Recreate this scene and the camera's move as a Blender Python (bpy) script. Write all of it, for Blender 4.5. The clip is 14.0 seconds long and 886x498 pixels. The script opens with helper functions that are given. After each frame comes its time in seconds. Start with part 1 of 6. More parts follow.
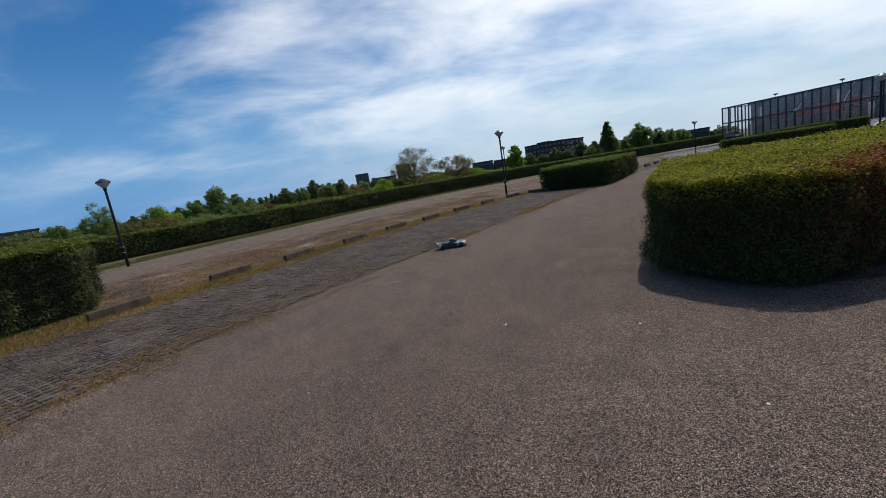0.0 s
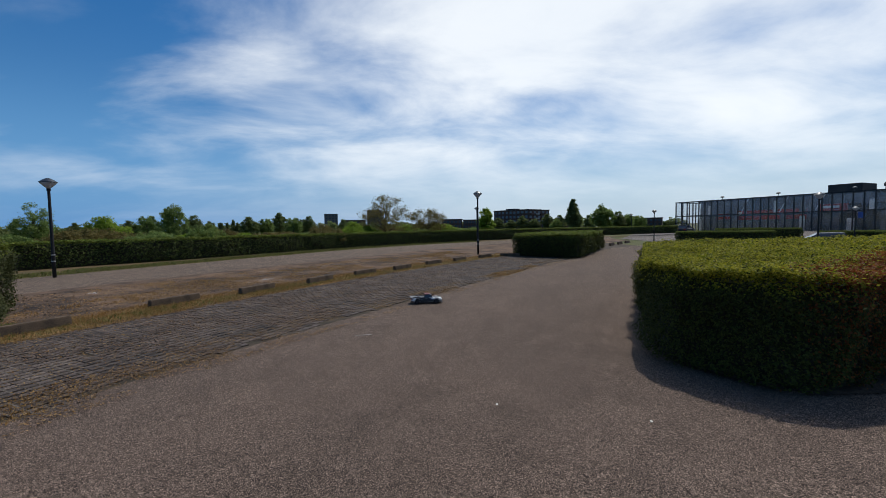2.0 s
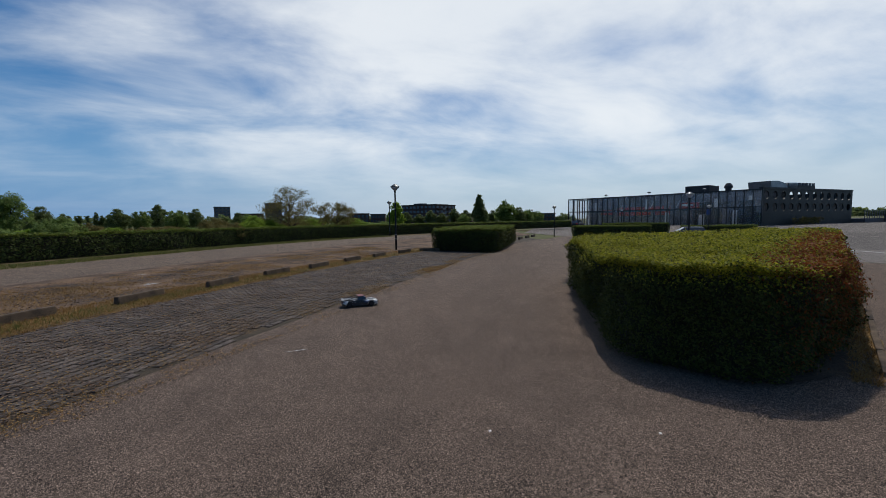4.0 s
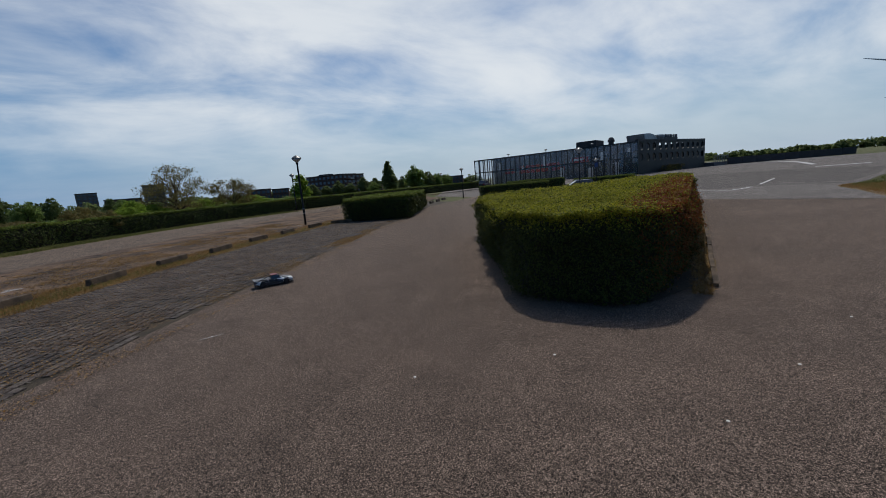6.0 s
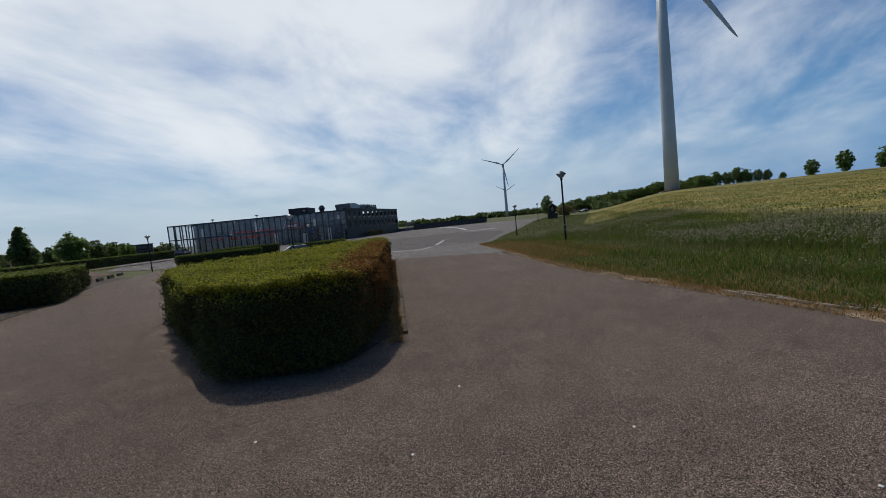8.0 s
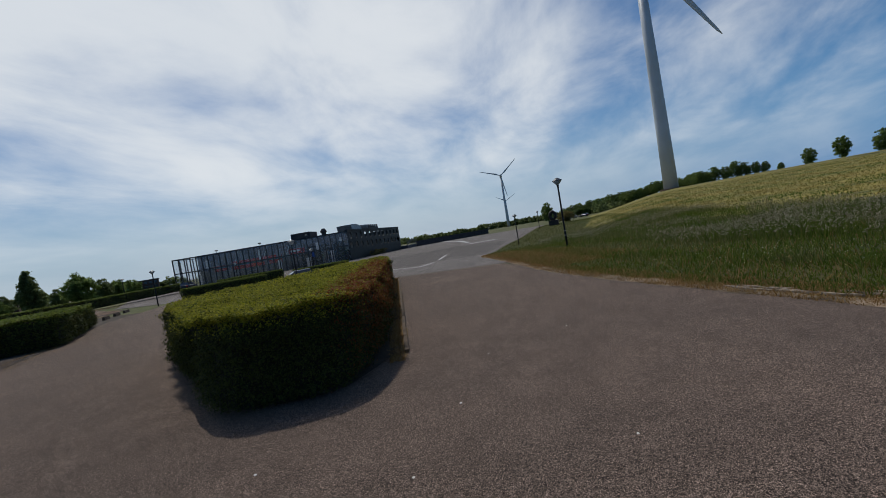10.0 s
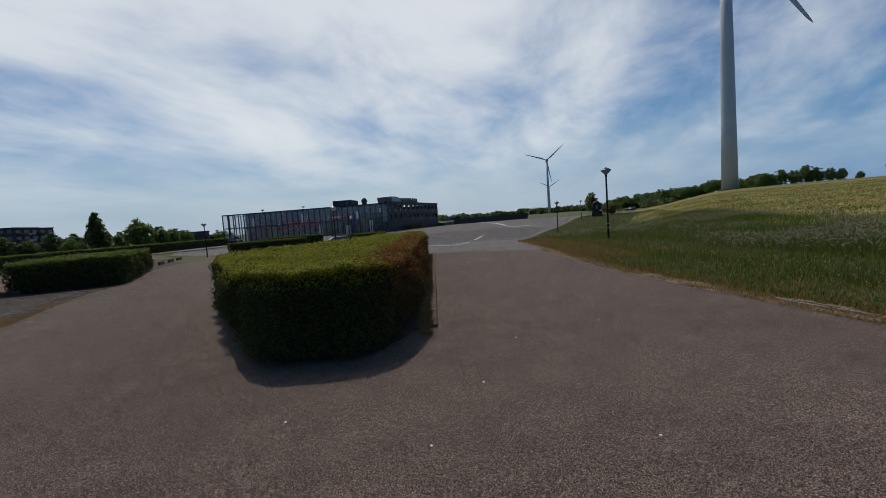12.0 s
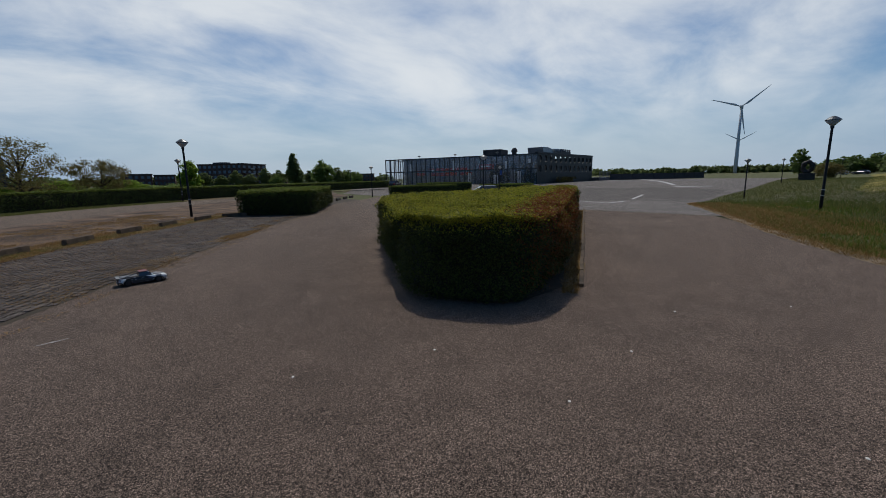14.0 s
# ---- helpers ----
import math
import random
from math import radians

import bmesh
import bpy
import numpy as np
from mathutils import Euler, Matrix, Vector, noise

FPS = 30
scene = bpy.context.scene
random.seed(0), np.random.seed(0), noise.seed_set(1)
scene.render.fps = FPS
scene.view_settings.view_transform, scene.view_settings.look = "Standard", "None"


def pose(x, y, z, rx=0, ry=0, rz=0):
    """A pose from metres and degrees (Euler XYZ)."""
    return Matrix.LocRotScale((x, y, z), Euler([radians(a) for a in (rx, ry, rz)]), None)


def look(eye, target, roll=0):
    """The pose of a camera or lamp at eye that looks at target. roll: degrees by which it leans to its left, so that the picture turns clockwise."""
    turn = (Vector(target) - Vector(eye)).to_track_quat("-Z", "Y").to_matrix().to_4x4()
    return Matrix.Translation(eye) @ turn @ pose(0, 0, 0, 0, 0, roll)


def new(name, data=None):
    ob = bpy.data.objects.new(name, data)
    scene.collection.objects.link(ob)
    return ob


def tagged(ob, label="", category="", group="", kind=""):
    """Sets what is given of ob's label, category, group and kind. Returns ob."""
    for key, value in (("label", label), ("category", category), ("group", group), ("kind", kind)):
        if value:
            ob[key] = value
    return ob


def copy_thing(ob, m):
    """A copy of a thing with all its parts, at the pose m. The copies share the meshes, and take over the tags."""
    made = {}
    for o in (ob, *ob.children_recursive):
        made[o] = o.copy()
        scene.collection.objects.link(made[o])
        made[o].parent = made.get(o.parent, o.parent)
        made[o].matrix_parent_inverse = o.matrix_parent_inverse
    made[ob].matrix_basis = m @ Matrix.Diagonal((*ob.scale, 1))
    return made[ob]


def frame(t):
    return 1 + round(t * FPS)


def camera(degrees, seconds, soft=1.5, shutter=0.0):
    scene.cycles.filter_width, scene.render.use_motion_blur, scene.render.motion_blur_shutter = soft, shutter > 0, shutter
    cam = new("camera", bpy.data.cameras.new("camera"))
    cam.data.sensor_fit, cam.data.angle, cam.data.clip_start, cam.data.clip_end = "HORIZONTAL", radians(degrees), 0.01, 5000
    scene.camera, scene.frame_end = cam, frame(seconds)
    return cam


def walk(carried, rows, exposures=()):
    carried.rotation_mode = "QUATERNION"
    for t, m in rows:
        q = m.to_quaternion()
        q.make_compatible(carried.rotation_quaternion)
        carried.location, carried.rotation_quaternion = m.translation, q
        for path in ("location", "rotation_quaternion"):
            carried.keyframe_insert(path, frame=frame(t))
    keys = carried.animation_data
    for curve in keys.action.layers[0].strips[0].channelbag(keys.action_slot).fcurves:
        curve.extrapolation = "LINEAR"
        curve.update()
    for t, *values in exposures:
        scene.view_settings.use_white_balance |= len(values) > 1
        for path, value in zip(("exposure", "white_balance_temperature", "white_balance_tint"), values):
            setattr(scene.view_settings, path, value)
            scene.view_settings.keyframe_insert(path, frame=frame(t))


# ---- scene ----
cam = camera(96, 14.0, soft=0.55)
PATH = [
    (0, pose(0.740, -0.597, 1.697, 79.66, 8.92, 7.86)),
    (0.5, pose(0.531, -0.521, 1.698, 84.24, 1.73, 30.56)),
    (1, pose(0.412, -0.478, 1.700, 86.69, -2.13, 22.30)),
    (1.5, pose(0.370, -0.370, 1.700, 86.04, -2.52, 10.14)),
    (2, pose(0.330, -0.150, 1.702, 86.86, 0.92, 3.37)),
    (2.5, pose(0.140, 0.034, 1.700, 86.57, -4.48, 4.71)),
    (3, pose(-0.108, 0.226, 1.700, 86.47, -6.45, 1.81)),
    (3.5, pose(-0.242, 0.443, 1.698, 86.65, -3.85, 3.89)),
    (4, pose(-0.285, 0.607, 1.699, 85.88, 0.78, -9.91)),
    (4.2, pose(-0.306, 0.590, 1.700, 84.86, 1.49, -17.58)),
    (6.3, pose(-0.323, 0.316, 1.700, 79.21, 6.47, -25.09)),
    (6.5, pose(-0.290, 0.293, 1.701, 78.83, 5.68, -31.49)),
    (7, pose(-0.206, 0.283, 1.695, 80.22, 3.33, -55.18)),
    (7.5, pose(-0.172, 0.255, 1.696, 82.34, 3.65, -64.14)),
    (8, pose(-0.137, 0.197, 1.705, 86.10, 5.55, -61.68)),
    (8.2, pose(-0.109, 0.158, 1.707, 87.87, 5.86, -61.30)),
    (10.3, pose(-0.067, 0.080, 1.699, 88.13, 9.77, -61.35)),
    (10.5, pose(-0.074, 0.075, 1.700, 87.98, 8.59, -60.75)),
    (11, pose(-0.097, 0.096, 1.701, 86.88, 4.99, -57.36)),
    (11.5, pose(-0.093, 0.095, 1.701, 86.29, 3.98, -55.90)),
    (12, pose(-0.094, 0.092, 1.700, 85.84, 4.18, -55.90)),
    (12.5, pose(-0.098, 0.086, 1.700, 85.39, 3.79, -56.15)),
    (13, pose(-0.102, 0.093, 1.700, 84.52, 3.47, -55.42)),
    (13.5, pose(-0.104, 0.102, 1.700, 82.06, 2.31, -53.97)),
    (14, pose(-0.167, 0.154, 1.700, 79.87, 1.17, -35.13)),
]
EXPOSURES = [(0.0, 0.05), (1.5, 0.07), (2.0, 0.0), (3.0, -0.12), (4.0, -0.19), (6.5, -0.36), (7.0, -0.27), (7.5, -0.26), (8.0, -0.26), (10.5, -0.40), (14.0, -0.40)]
walk(cam, PATH, EXPOSURES)

from mathutils.geometry import tessellate_polygon

# ---------- world, sun, exposure ----------
SUN_AZ, SUN_EL = radians(33), radians(59)
sun_dir = Vector((math.sin(SUN_AZ) * math.cos(SUN_EL), math.cos(SUN_AZ) * math.cos(SUN_EL), math.sin(SUN_EL)))
sun = new("sun", bpy.data.lights.new("sun", "SUN"))
sun.data.energy, sun.data.angle, sun.data.color = 2.7, radians(0.6), (1.0, 0.95, 0.87)
sun.matrix_world = look(sun_dir * 200, (0, 0, 0))

world = bpy.data.worlds.new("sky")
scene.world = world
world.use_nodes = True
wn, wl = world.node_tree.nodes, world.node_tree.links
wn.clear()


def wnode(kind, **values):
    n = wn.new(kind)
    for key, value in values.items():
        n.inputs[key].default_value = value
    return n


def wmath(op, a, b=None):
    n = wn.new("ShaderNodeMath")
    n.operation = op
    for i, v in enumerate((a, b)):
        if v is None:
            continue
        if isinstance(v, (int, float)):
            n.inputs[i].default_value = v
        else:
            wl.new(v, n.inputs[i])
    return n.outputs[0]


def wrange(v, a, b, c, d):
    n = wn.new("ShaderNodeMapRange")
    n.interpolation_type = "SMOOTHSTEP"
    wl.new(v, n.inputs[0])
    for i, x in enumerate((a, b, c, d)):
        n.inputs[i + 1].default_value = x
    return n.outputs[0]


sky = wn.new("ShaderNodeTexSky")
sky.sky_type = "NISHITA"
sky.sun_disc = False
sky.sun_elevation, sky.sun_rotation = SUN_EL, SUN_AZ
sky.air_density, sky.dust_density, sky.ozone_density = 1.0, 0.15, 2.0
coord = wn.new("ShaderNodeTexCoord")
sep = wn.new("ShaderNodeSeparateXYZ")
wl.new(coord.outputs["Generated"], sep.inputs[0])
# a flat cloud layer seen in perspective: plan = direction / (height + a little), stretched along the wind
up = wmath("ADD", wmath("MAXIMUM", sep.outputs[2], 0.0), 0.24)
px, py = wmath("DIVIDE", sep.outputs[0], up), wmath("DIVIDE", sep.outputs[1], up)
WIND = radians(82)


def wind_plan(k_along, k_across, shift):
    c = wn.new("ShaderNodeCombineXYZ")
    run = wmath("ADD", wmath("MULTIPLY", px, math.sin(WIND)), wmath("MULTIPLY", py, math.cos(WIND)))
    cross = wmath("SUBTRACT", wmath("MULTIPLY", px, math.cos(WIND)), wmath("MULTIPLY", py, math.sin(WIND)))
    wl.new(wmath("MULTIPLY", run, k_along), c.inputs[0])
    wl.new(wmath("MULTIPLY", cross, k_across), c.inputs[1])
    c.inputs[2].default_value = shift
    return c.outputs[0]


big = wnode("ShaderNodeTexNoise", Scale=0.9, Detail=4.0, Roughness=0.5, Distortion=0.2)
wl.new(wind_plan(0.85, 1.0, 3.7), big.inputs["Vector"])
fine = wnode("ShaderNodeTexNoise", Scale=1.9, Detail=8.0, Roughness=0.57, Distortion=0.30)
wl.new(wind_plan(0.75, 1.1, 5.2), fine.inputs["Vector"])
# cloud cover: thin wisps on one side of the sky, a broken white veil round the sun's side
side = wmath("ADD", wmath("MULTIPLY", sep.outputs[0], 0.58), wmath("MULTIPLY", sep.outputs[1], 0.78))
cover = wrange(side, -0.40, 0.95, -0.135, 0.092)
amount = wmath("ADD", wmath("ADD", wmath("MULTIPLY", big.outputs["Fac"], 0.52), wmath("MULTIPLY", fine.outputs["Fac"], 0.48)), cover)
cloud = wmath("MULTIPLY", wrange(amount, 0.38, 0.70, 0.0, 0.86), wrange(sep.outputs[2], 0.02, 0.22, 0.15, 1.0))
haze = wrange(sep.outputs[2], -0.02, 0.32, 0.92, 0.0)
tone = wn.new("ShaderNodeMix")
tone.data_type = "RGBA"
wl.new(fine.outputs["Fac"], tone.inputs[0])
tone.inputs[6].default_value, tone.inputs[7].default_value = (10.2, 11.0, 11.7, 1), (13.0, 13.3, 13.4, 1)
mixed = wn.new("ShaderNodeMix")
mixed.data_type = "RGBA"
wl.new(cloud, mixed.inputs[0])
deep = wnode("ShaderNodeHueSaturation", Hue=0.503, Saturation=1.40, Value=1.06)
wl.new(sky.outputs[0], deep.inputs["Color"])
air = wn.new("ShaderNodeMix")
air.data_type = "RGBA"
wl.new(haze, air.inputs[0])
wl.new(deep.outputs[0], air.inputs[6])
glow = wn.new("ShaderNodeMix")
glow.data_type = "RGBA"
wl.new(wrange(side, 0.15, 1.0, 0.0, 1.0), glow.inputs[0])
glow.inputs[6].default_value, glow.inputs[7].default_value = (0.9, 3.2, 7.2, 1), (5.4, 7.0, 8.9, 1)
wl.new(glow.outputs[2], air.inputs[7])
wl.new(air.outputs[2], mixed.inputs[6])
wl.new(tone.outputs[2], mixed.inputs[7])
back = wnode("ShaderNodeBackground", Strength=0.085)
wl.new(mixed.outputs[2], back.inputs[0])
wout = wn.new("ShaderNodeOutputWorld")
wl.new(back.outputs[0], wout.inputs[0])


# ---------- materials ----------
def rgb(c):
    return (*c, 1.0)


def mat(name, a, b, scale=3.0, fine=40.0, spread=0.35, rough=0.85, metal=0.0, bump=0.0, bump_scale=60.0, spec=0.3,
        stretch=(1, 1, 1), piece=0.0, island=0.0, dist=0.01):
    """A surface with stains (scale) and grain (fine), in object metres; piece and island vary it from piece to piece."""
    m = bpy.data.materials.new(name)
    m.use_nodes = True
    nodes, links = m.node_tree.nodes, m.node_tree.links
    bs = nodes["Principled BSDF"]
    bs.inputs["Roughness"].default_value, bs.inputs["Metallic"].default_value = rough, metal
    bs.inputs["Specular IOR Level"].default_value = spec
    tc, mp = nodes.new("ShaderNodeTexCoord"), nodes.new("ShaderNodeMapping")
    mp.inputs["Scale"].default_value = stretch
    links.new(tc.outputs["Object"], mp.inputs[0])

    def nz(s, detail=4.0):
        n = nodes.new("ShaderNodeTexNoise")
        n.inputs["Scale"].default_value, n.inputs["Detail"].default_value = s, detail
        links.new(mp.outputs[0], n.inputs["Vector"])
        return n.outputs["Fac"]

    def ranged(v, c, d, e, f):
        n = nodes.new("ShaderNodeMapRange")
        links.new(v, n.inputs[0])
        for i, x in enumerate((c, d, e, f)):
            n.inputs[i + 1].default_value = x
        return n.outputs[0]

    mix = nodes.new("ShaderNodeMix")
    mix.data_type = "RGBA"
    mix.inputs[6].default_value, mix.inputs[7].default_value = rgb(a), rgb(b)
    links.new(ranged(nz(scale), 0.35, 0.65, 0, 1), mix.inputs[0])
    hsv = nodes.new("ShaderNodeHueSaturation")
    links.new(mix.outputs[2], hsv.inputs["Color"])
    value = ranged(nz(fine, 2.0), 0.3, 0.7, 1 - spread, 1 + spread)
    if piece or island:
        src = nodes.new("ShaderNodeObjectInfo").outputs["Random"] if piece else nodes.new("ShaderNodeNewGeometry").outputs["Random Per Island"]
        k = piece or island
        mul = nodes.new("ShaderNodeMath")
        mul.operation = "MULTIPLY"
        links.new(value, mul.inputs[0])
        links.new(ranged(src, 0, 1, 1 - k, 1 + k), mul.inputs[1])
        value = mul.outputs[0]
    links.new(value, hsv.inputs["Value"])
    links.new(hsv.outputs[0], bs.inputs["Base Color"])
    if bump:
        bp = nodes.new("ShaderNodeBump")
        bp.inputs["Strength"].default_value, bp.inputs["Distance"].default_value = bump, dist
        links.new(nz(bump_scale, 3.0), bp.inputs["Height"])
        links.new(bp.outputs[0], bs.inputs["Normal"])
    return m


def leaf_mat(name, a, b, through_light=0.35, rough=0.62, spec=0.12):
    """Leaves: each one its own tone between a and b, with some light passing through."""
    m = bpy.data.materials.new(name)
    m.use_nodes = True
    nodes, links = m.node_tree.nodes, m.node_tree.links
    bs, out = nodes["Principled BSDF"], nodes["Material Output"]
    geo = nodes.new("ShaderNodeNewGeometry")
    ramp = nodes.new("ShaderNodeMix")
    ramp.data_type = "RGBA"
    ramp.inputs[6].default_value, ramp.inputs[7].default_value = rgb(a), rgb(b)
    links.new(geo.outputs["Random Per Island"], ramp.inputs[0])
    links.new(ramp.outputs[2], bs.inputs["Base Color"])
    bs.inputs["Roughness"].default_value, bs.inputs["Specular IOR Level"].default_value = rough, spec
    tr = nodes.new("ShaderNodeBsdfTranslucent")
    links.new(ramp.outputs[2], tr.inputs[0])
    ms = nodes.new("ShaderNodeMixShader")
    ms.inputs[0].default_value = through_light
    links.new(bs.outputs[0], ms.inputs[1])
    links.new(tr.outputs[0], ms.inputs[2])
    links.new(ms.outputs[0], out.inputs[0])
    return m


def asphalt_mat(name, dark, light, tint, stone=95.0, lane=None):
    """Chip-sealed asphalt: pale and dark stones in bitumen, broad worn patches and streaks."""
    m = bpy.data.materials.new(name)
    m.use_nodes = True
    nodes, links = m.node_tree.nodes, m.node_tree.links
    bs = nodes["Principled BSDF"]
    tc = nodes.new("ShaderNodeTexCoord")

    def tex(kind, scale, **more):
        n = nodes.new(kind)
        n.inputs["Scale"].default_value = scale
        for key, value in more.items():
            n.inputs[key].default_value = value
        links.new(tc.outputs["Object"], n.inputs["Vector"])
        return n

    vor = tex("ShaderNodeTexVoronoi", stone)
    sepc = nodes.new("ShaderNodeSeparateColor")
    links.new(vor.outputs["Color"], sepc.inputs[0])
    ramp = nodes.new("ShaderNodeValToRGB")
    e = ramp.color_ramp.elements
    e[0].position, e[0].color = 0.0, rgb(dark)
    e[1].position, e[1].color = 1.0, rgb(light)
    mid = e.new(0.62)
    mid.color = rgb([0.45 * x + 0.55 * y for x, y in zip(light, dark)])
    bright = e.new(0.93)
    bright.color = rgb([0.75 * x for x in light])
    links.new(sepc.outputs[0], ramp.inputs[0])
    chips = tex("ShaderNodeTexVoronoi", stone * 0.6)
    chip_rgb = nodes.new("ShaderNodeSeparateColor")
    links.new(chips.outputs["Color"], chip_rgb.inputs[0])
    pale = nodes.new("ShaderNodeMapRange")
    links.new(chip_rgb.outputs[1], pale.inputs[0])
    for i, x in enumerate((0.0, 1.0, 0.45, 1.60)):
        pale.inputs[i + 1].default_value = x
    body = nodes.new("ShaderNodeMix")
    body.data_type, body.blend_type = "RGBA", "MULTIPLY"
    body.inputs[0].default_value = 1.0
    links.new(ramp.outputs[0], body.inputs[6])
    coarse = tex("ShaderNodeTexVoronoi", stone * 0.34)
    coarse_rgb = nodes.new("ShaderNodeSeparateColor")
    links.new(coarse.outputs["Color"], coarse_rgb.inputs[0])
    mottle = nodes.new("ShaderNodeMapRange")
    links.new(coarse_rgb.outputs[2], mottle.inputs[0])
    for i, x in enumerate((0.0, 1.0, 0.84, 1.16)):
        mottle.inputs[i + 1].default_value = x
    both = nodes.new("ShaderNodeMath")
    both.operation = "MULTIPLY"
    links.new(pale.outputs[0], both.inputs[0])
    links.new(mottle.outputs[0], both.inputs[1])
    links.new(both.outputs[0], body.inputs[7])
    patch = tex("ShaderNodeTexNoise", 0.35, Detail=5.0, Roughness=0.6)
    mid_noise = tex("ShaderNodeTexNoise", 2.2, Detail=5.0, Roughness=0.6)
    add = nodes.new("ShaderNodeMath")
    add.operation = "ADD"
    links.new(patch.outputs["Fac"], add.inputs[0])
    links.new(mid_noise.outputs["Fac"], add.inputs[1])
    rng = nodes.new("ShaderNodeMapRange")
    links.new(add.outputs[0], rng.inputs[0])
    for i, x in enumerate((0.75, 1.25, 0.82, 1.18)):
        rng.inputs[i + 1].default_value = x
    hsv = nodes.new("ShaderNodeHueSaturation")
    gaps = nodes.new("ShaderNodeMapRange")
    links.new(vor.outputs["Distance"], gaps.inputs[0])
    for i, x in enumerate((0.15, 0.75, 1.25, 0.25)):
        gaps.inputs[i + 1].default_value = x
    stones = nodes.new("ShaderNodeMix")
    stones.data_type, stones.blend_type = "RGBA", "MULTIPLY"
    stones.inputs[0].default_value = 1.0
    links.new(body.outputs[2], stones.inputs[6])
    links.new(gaps.outputs[0], stones.inputs[7])
    # scattered single pale stones
    spot = tex("ShaderNodeTexVoronoi", stone * 0.30)
    spot_rgb = nodes.new("ShaderNodeSeparateColor")
    links.new(spot.outputs["Color"], spot_rgb.inputs[0])
    near_core = nodes.new("ShaderNodeMapRange")
    links.new(spot.outputs["Distance"], near_core.inputs[0])
    for i, x in enumerate((0.20, 0.34, 1.0, 0.0)):
        near_core.inputs[i + 1].default_value = x
    some = nodes.new("ShaderNodeMapRange")
    links.new(spot_rgb.outputs[0], some.inputs[0])
    for i, x in enumerate((0.35, 1.0, 0.0, 0.60)):
        some.inputs[i + 1].default_value = x
    dot = nodes.new("ShaderNodeMath")
    dot.operation = "MULTIPLY"
    links.new(near_core.outputs[0], dot.inputs[0])
    links.new(some.outputs[0], dot.inputs[1])
    dotted = nodes.new("ShaderNodeMix")
    dotted.data_type = "RGBA"
    links.new(dot.outputs[0], dotted.inputs[0])
    links.new(stones.outputs[2], dotted.inputs[6])
    dotted.inputs[7].default_value = rgb([0.85 * x for x in light])
    links.new(dotted.outputs[2], hsv.inputs["Color"])
    tone_out = rng.outputs[0]
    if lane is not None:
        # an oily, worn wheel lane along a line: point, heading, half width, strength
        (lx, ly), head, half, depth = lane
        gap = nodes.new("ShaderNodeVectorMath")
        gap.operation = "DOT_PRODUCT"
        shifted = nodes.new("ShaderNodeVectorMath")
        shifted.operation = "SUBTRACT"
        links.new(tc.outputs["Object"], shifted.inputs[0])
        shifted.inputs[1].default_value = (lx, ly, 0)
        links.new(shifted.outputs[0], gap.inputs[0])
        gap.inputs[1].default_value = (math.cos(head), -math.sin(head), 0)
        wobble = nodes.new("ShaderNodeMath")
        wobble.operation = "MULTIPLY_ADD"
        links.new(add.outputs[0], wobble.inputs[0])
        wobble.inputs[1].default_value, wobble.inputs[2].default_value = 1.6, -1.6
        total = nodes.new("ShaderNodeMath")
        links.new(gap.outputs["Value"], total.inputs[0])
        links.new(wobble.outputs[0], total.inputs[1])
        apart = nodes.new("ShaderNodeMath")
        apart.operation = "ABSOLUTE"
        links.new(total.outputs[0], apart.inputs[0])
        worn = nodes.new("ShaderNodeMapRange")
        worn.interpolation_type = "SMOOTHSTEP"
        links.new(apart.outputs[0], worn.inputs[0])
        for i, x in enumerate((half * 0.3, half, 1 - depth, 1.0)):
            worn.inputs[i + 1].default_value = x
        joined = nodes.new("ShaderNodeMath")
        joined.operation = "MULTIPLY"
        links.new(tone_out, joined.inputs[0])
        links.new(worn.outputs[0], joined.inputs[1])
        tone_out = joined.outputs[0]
    links.new(tone_out, hsv.inputs["Value"])
    warm = nodes.new("ShaderNodeMix")
    warm.data_type, warm.blend_type = "RGBA", "MULTIPLY"
    links.new(patch.outputs["Fac"], warm.inputs[0])
    links.new(hsv.outputs[0], warm.inputs[6])
    warm.inputs[7].default_value = rgb(tint)
    links.new(warm.outputs[2], bs.inputs["Base Color"])
    bs.inputs["Roughness"].default_value, bs.inputs["Specular IOR Level"].default_value = 0.9, 0.15
    bp = nodes.new("ShaderNodeBump")
    bp.inputs["Strength"].default_value, bp.inputs["Distance"].default_value = 0.6, -0.006
    links.new(vor.outputs["Distance"], bp.inputs["Height"])
    links.new(bp.outputs[0], bs.inputs["Normal"])
    return m


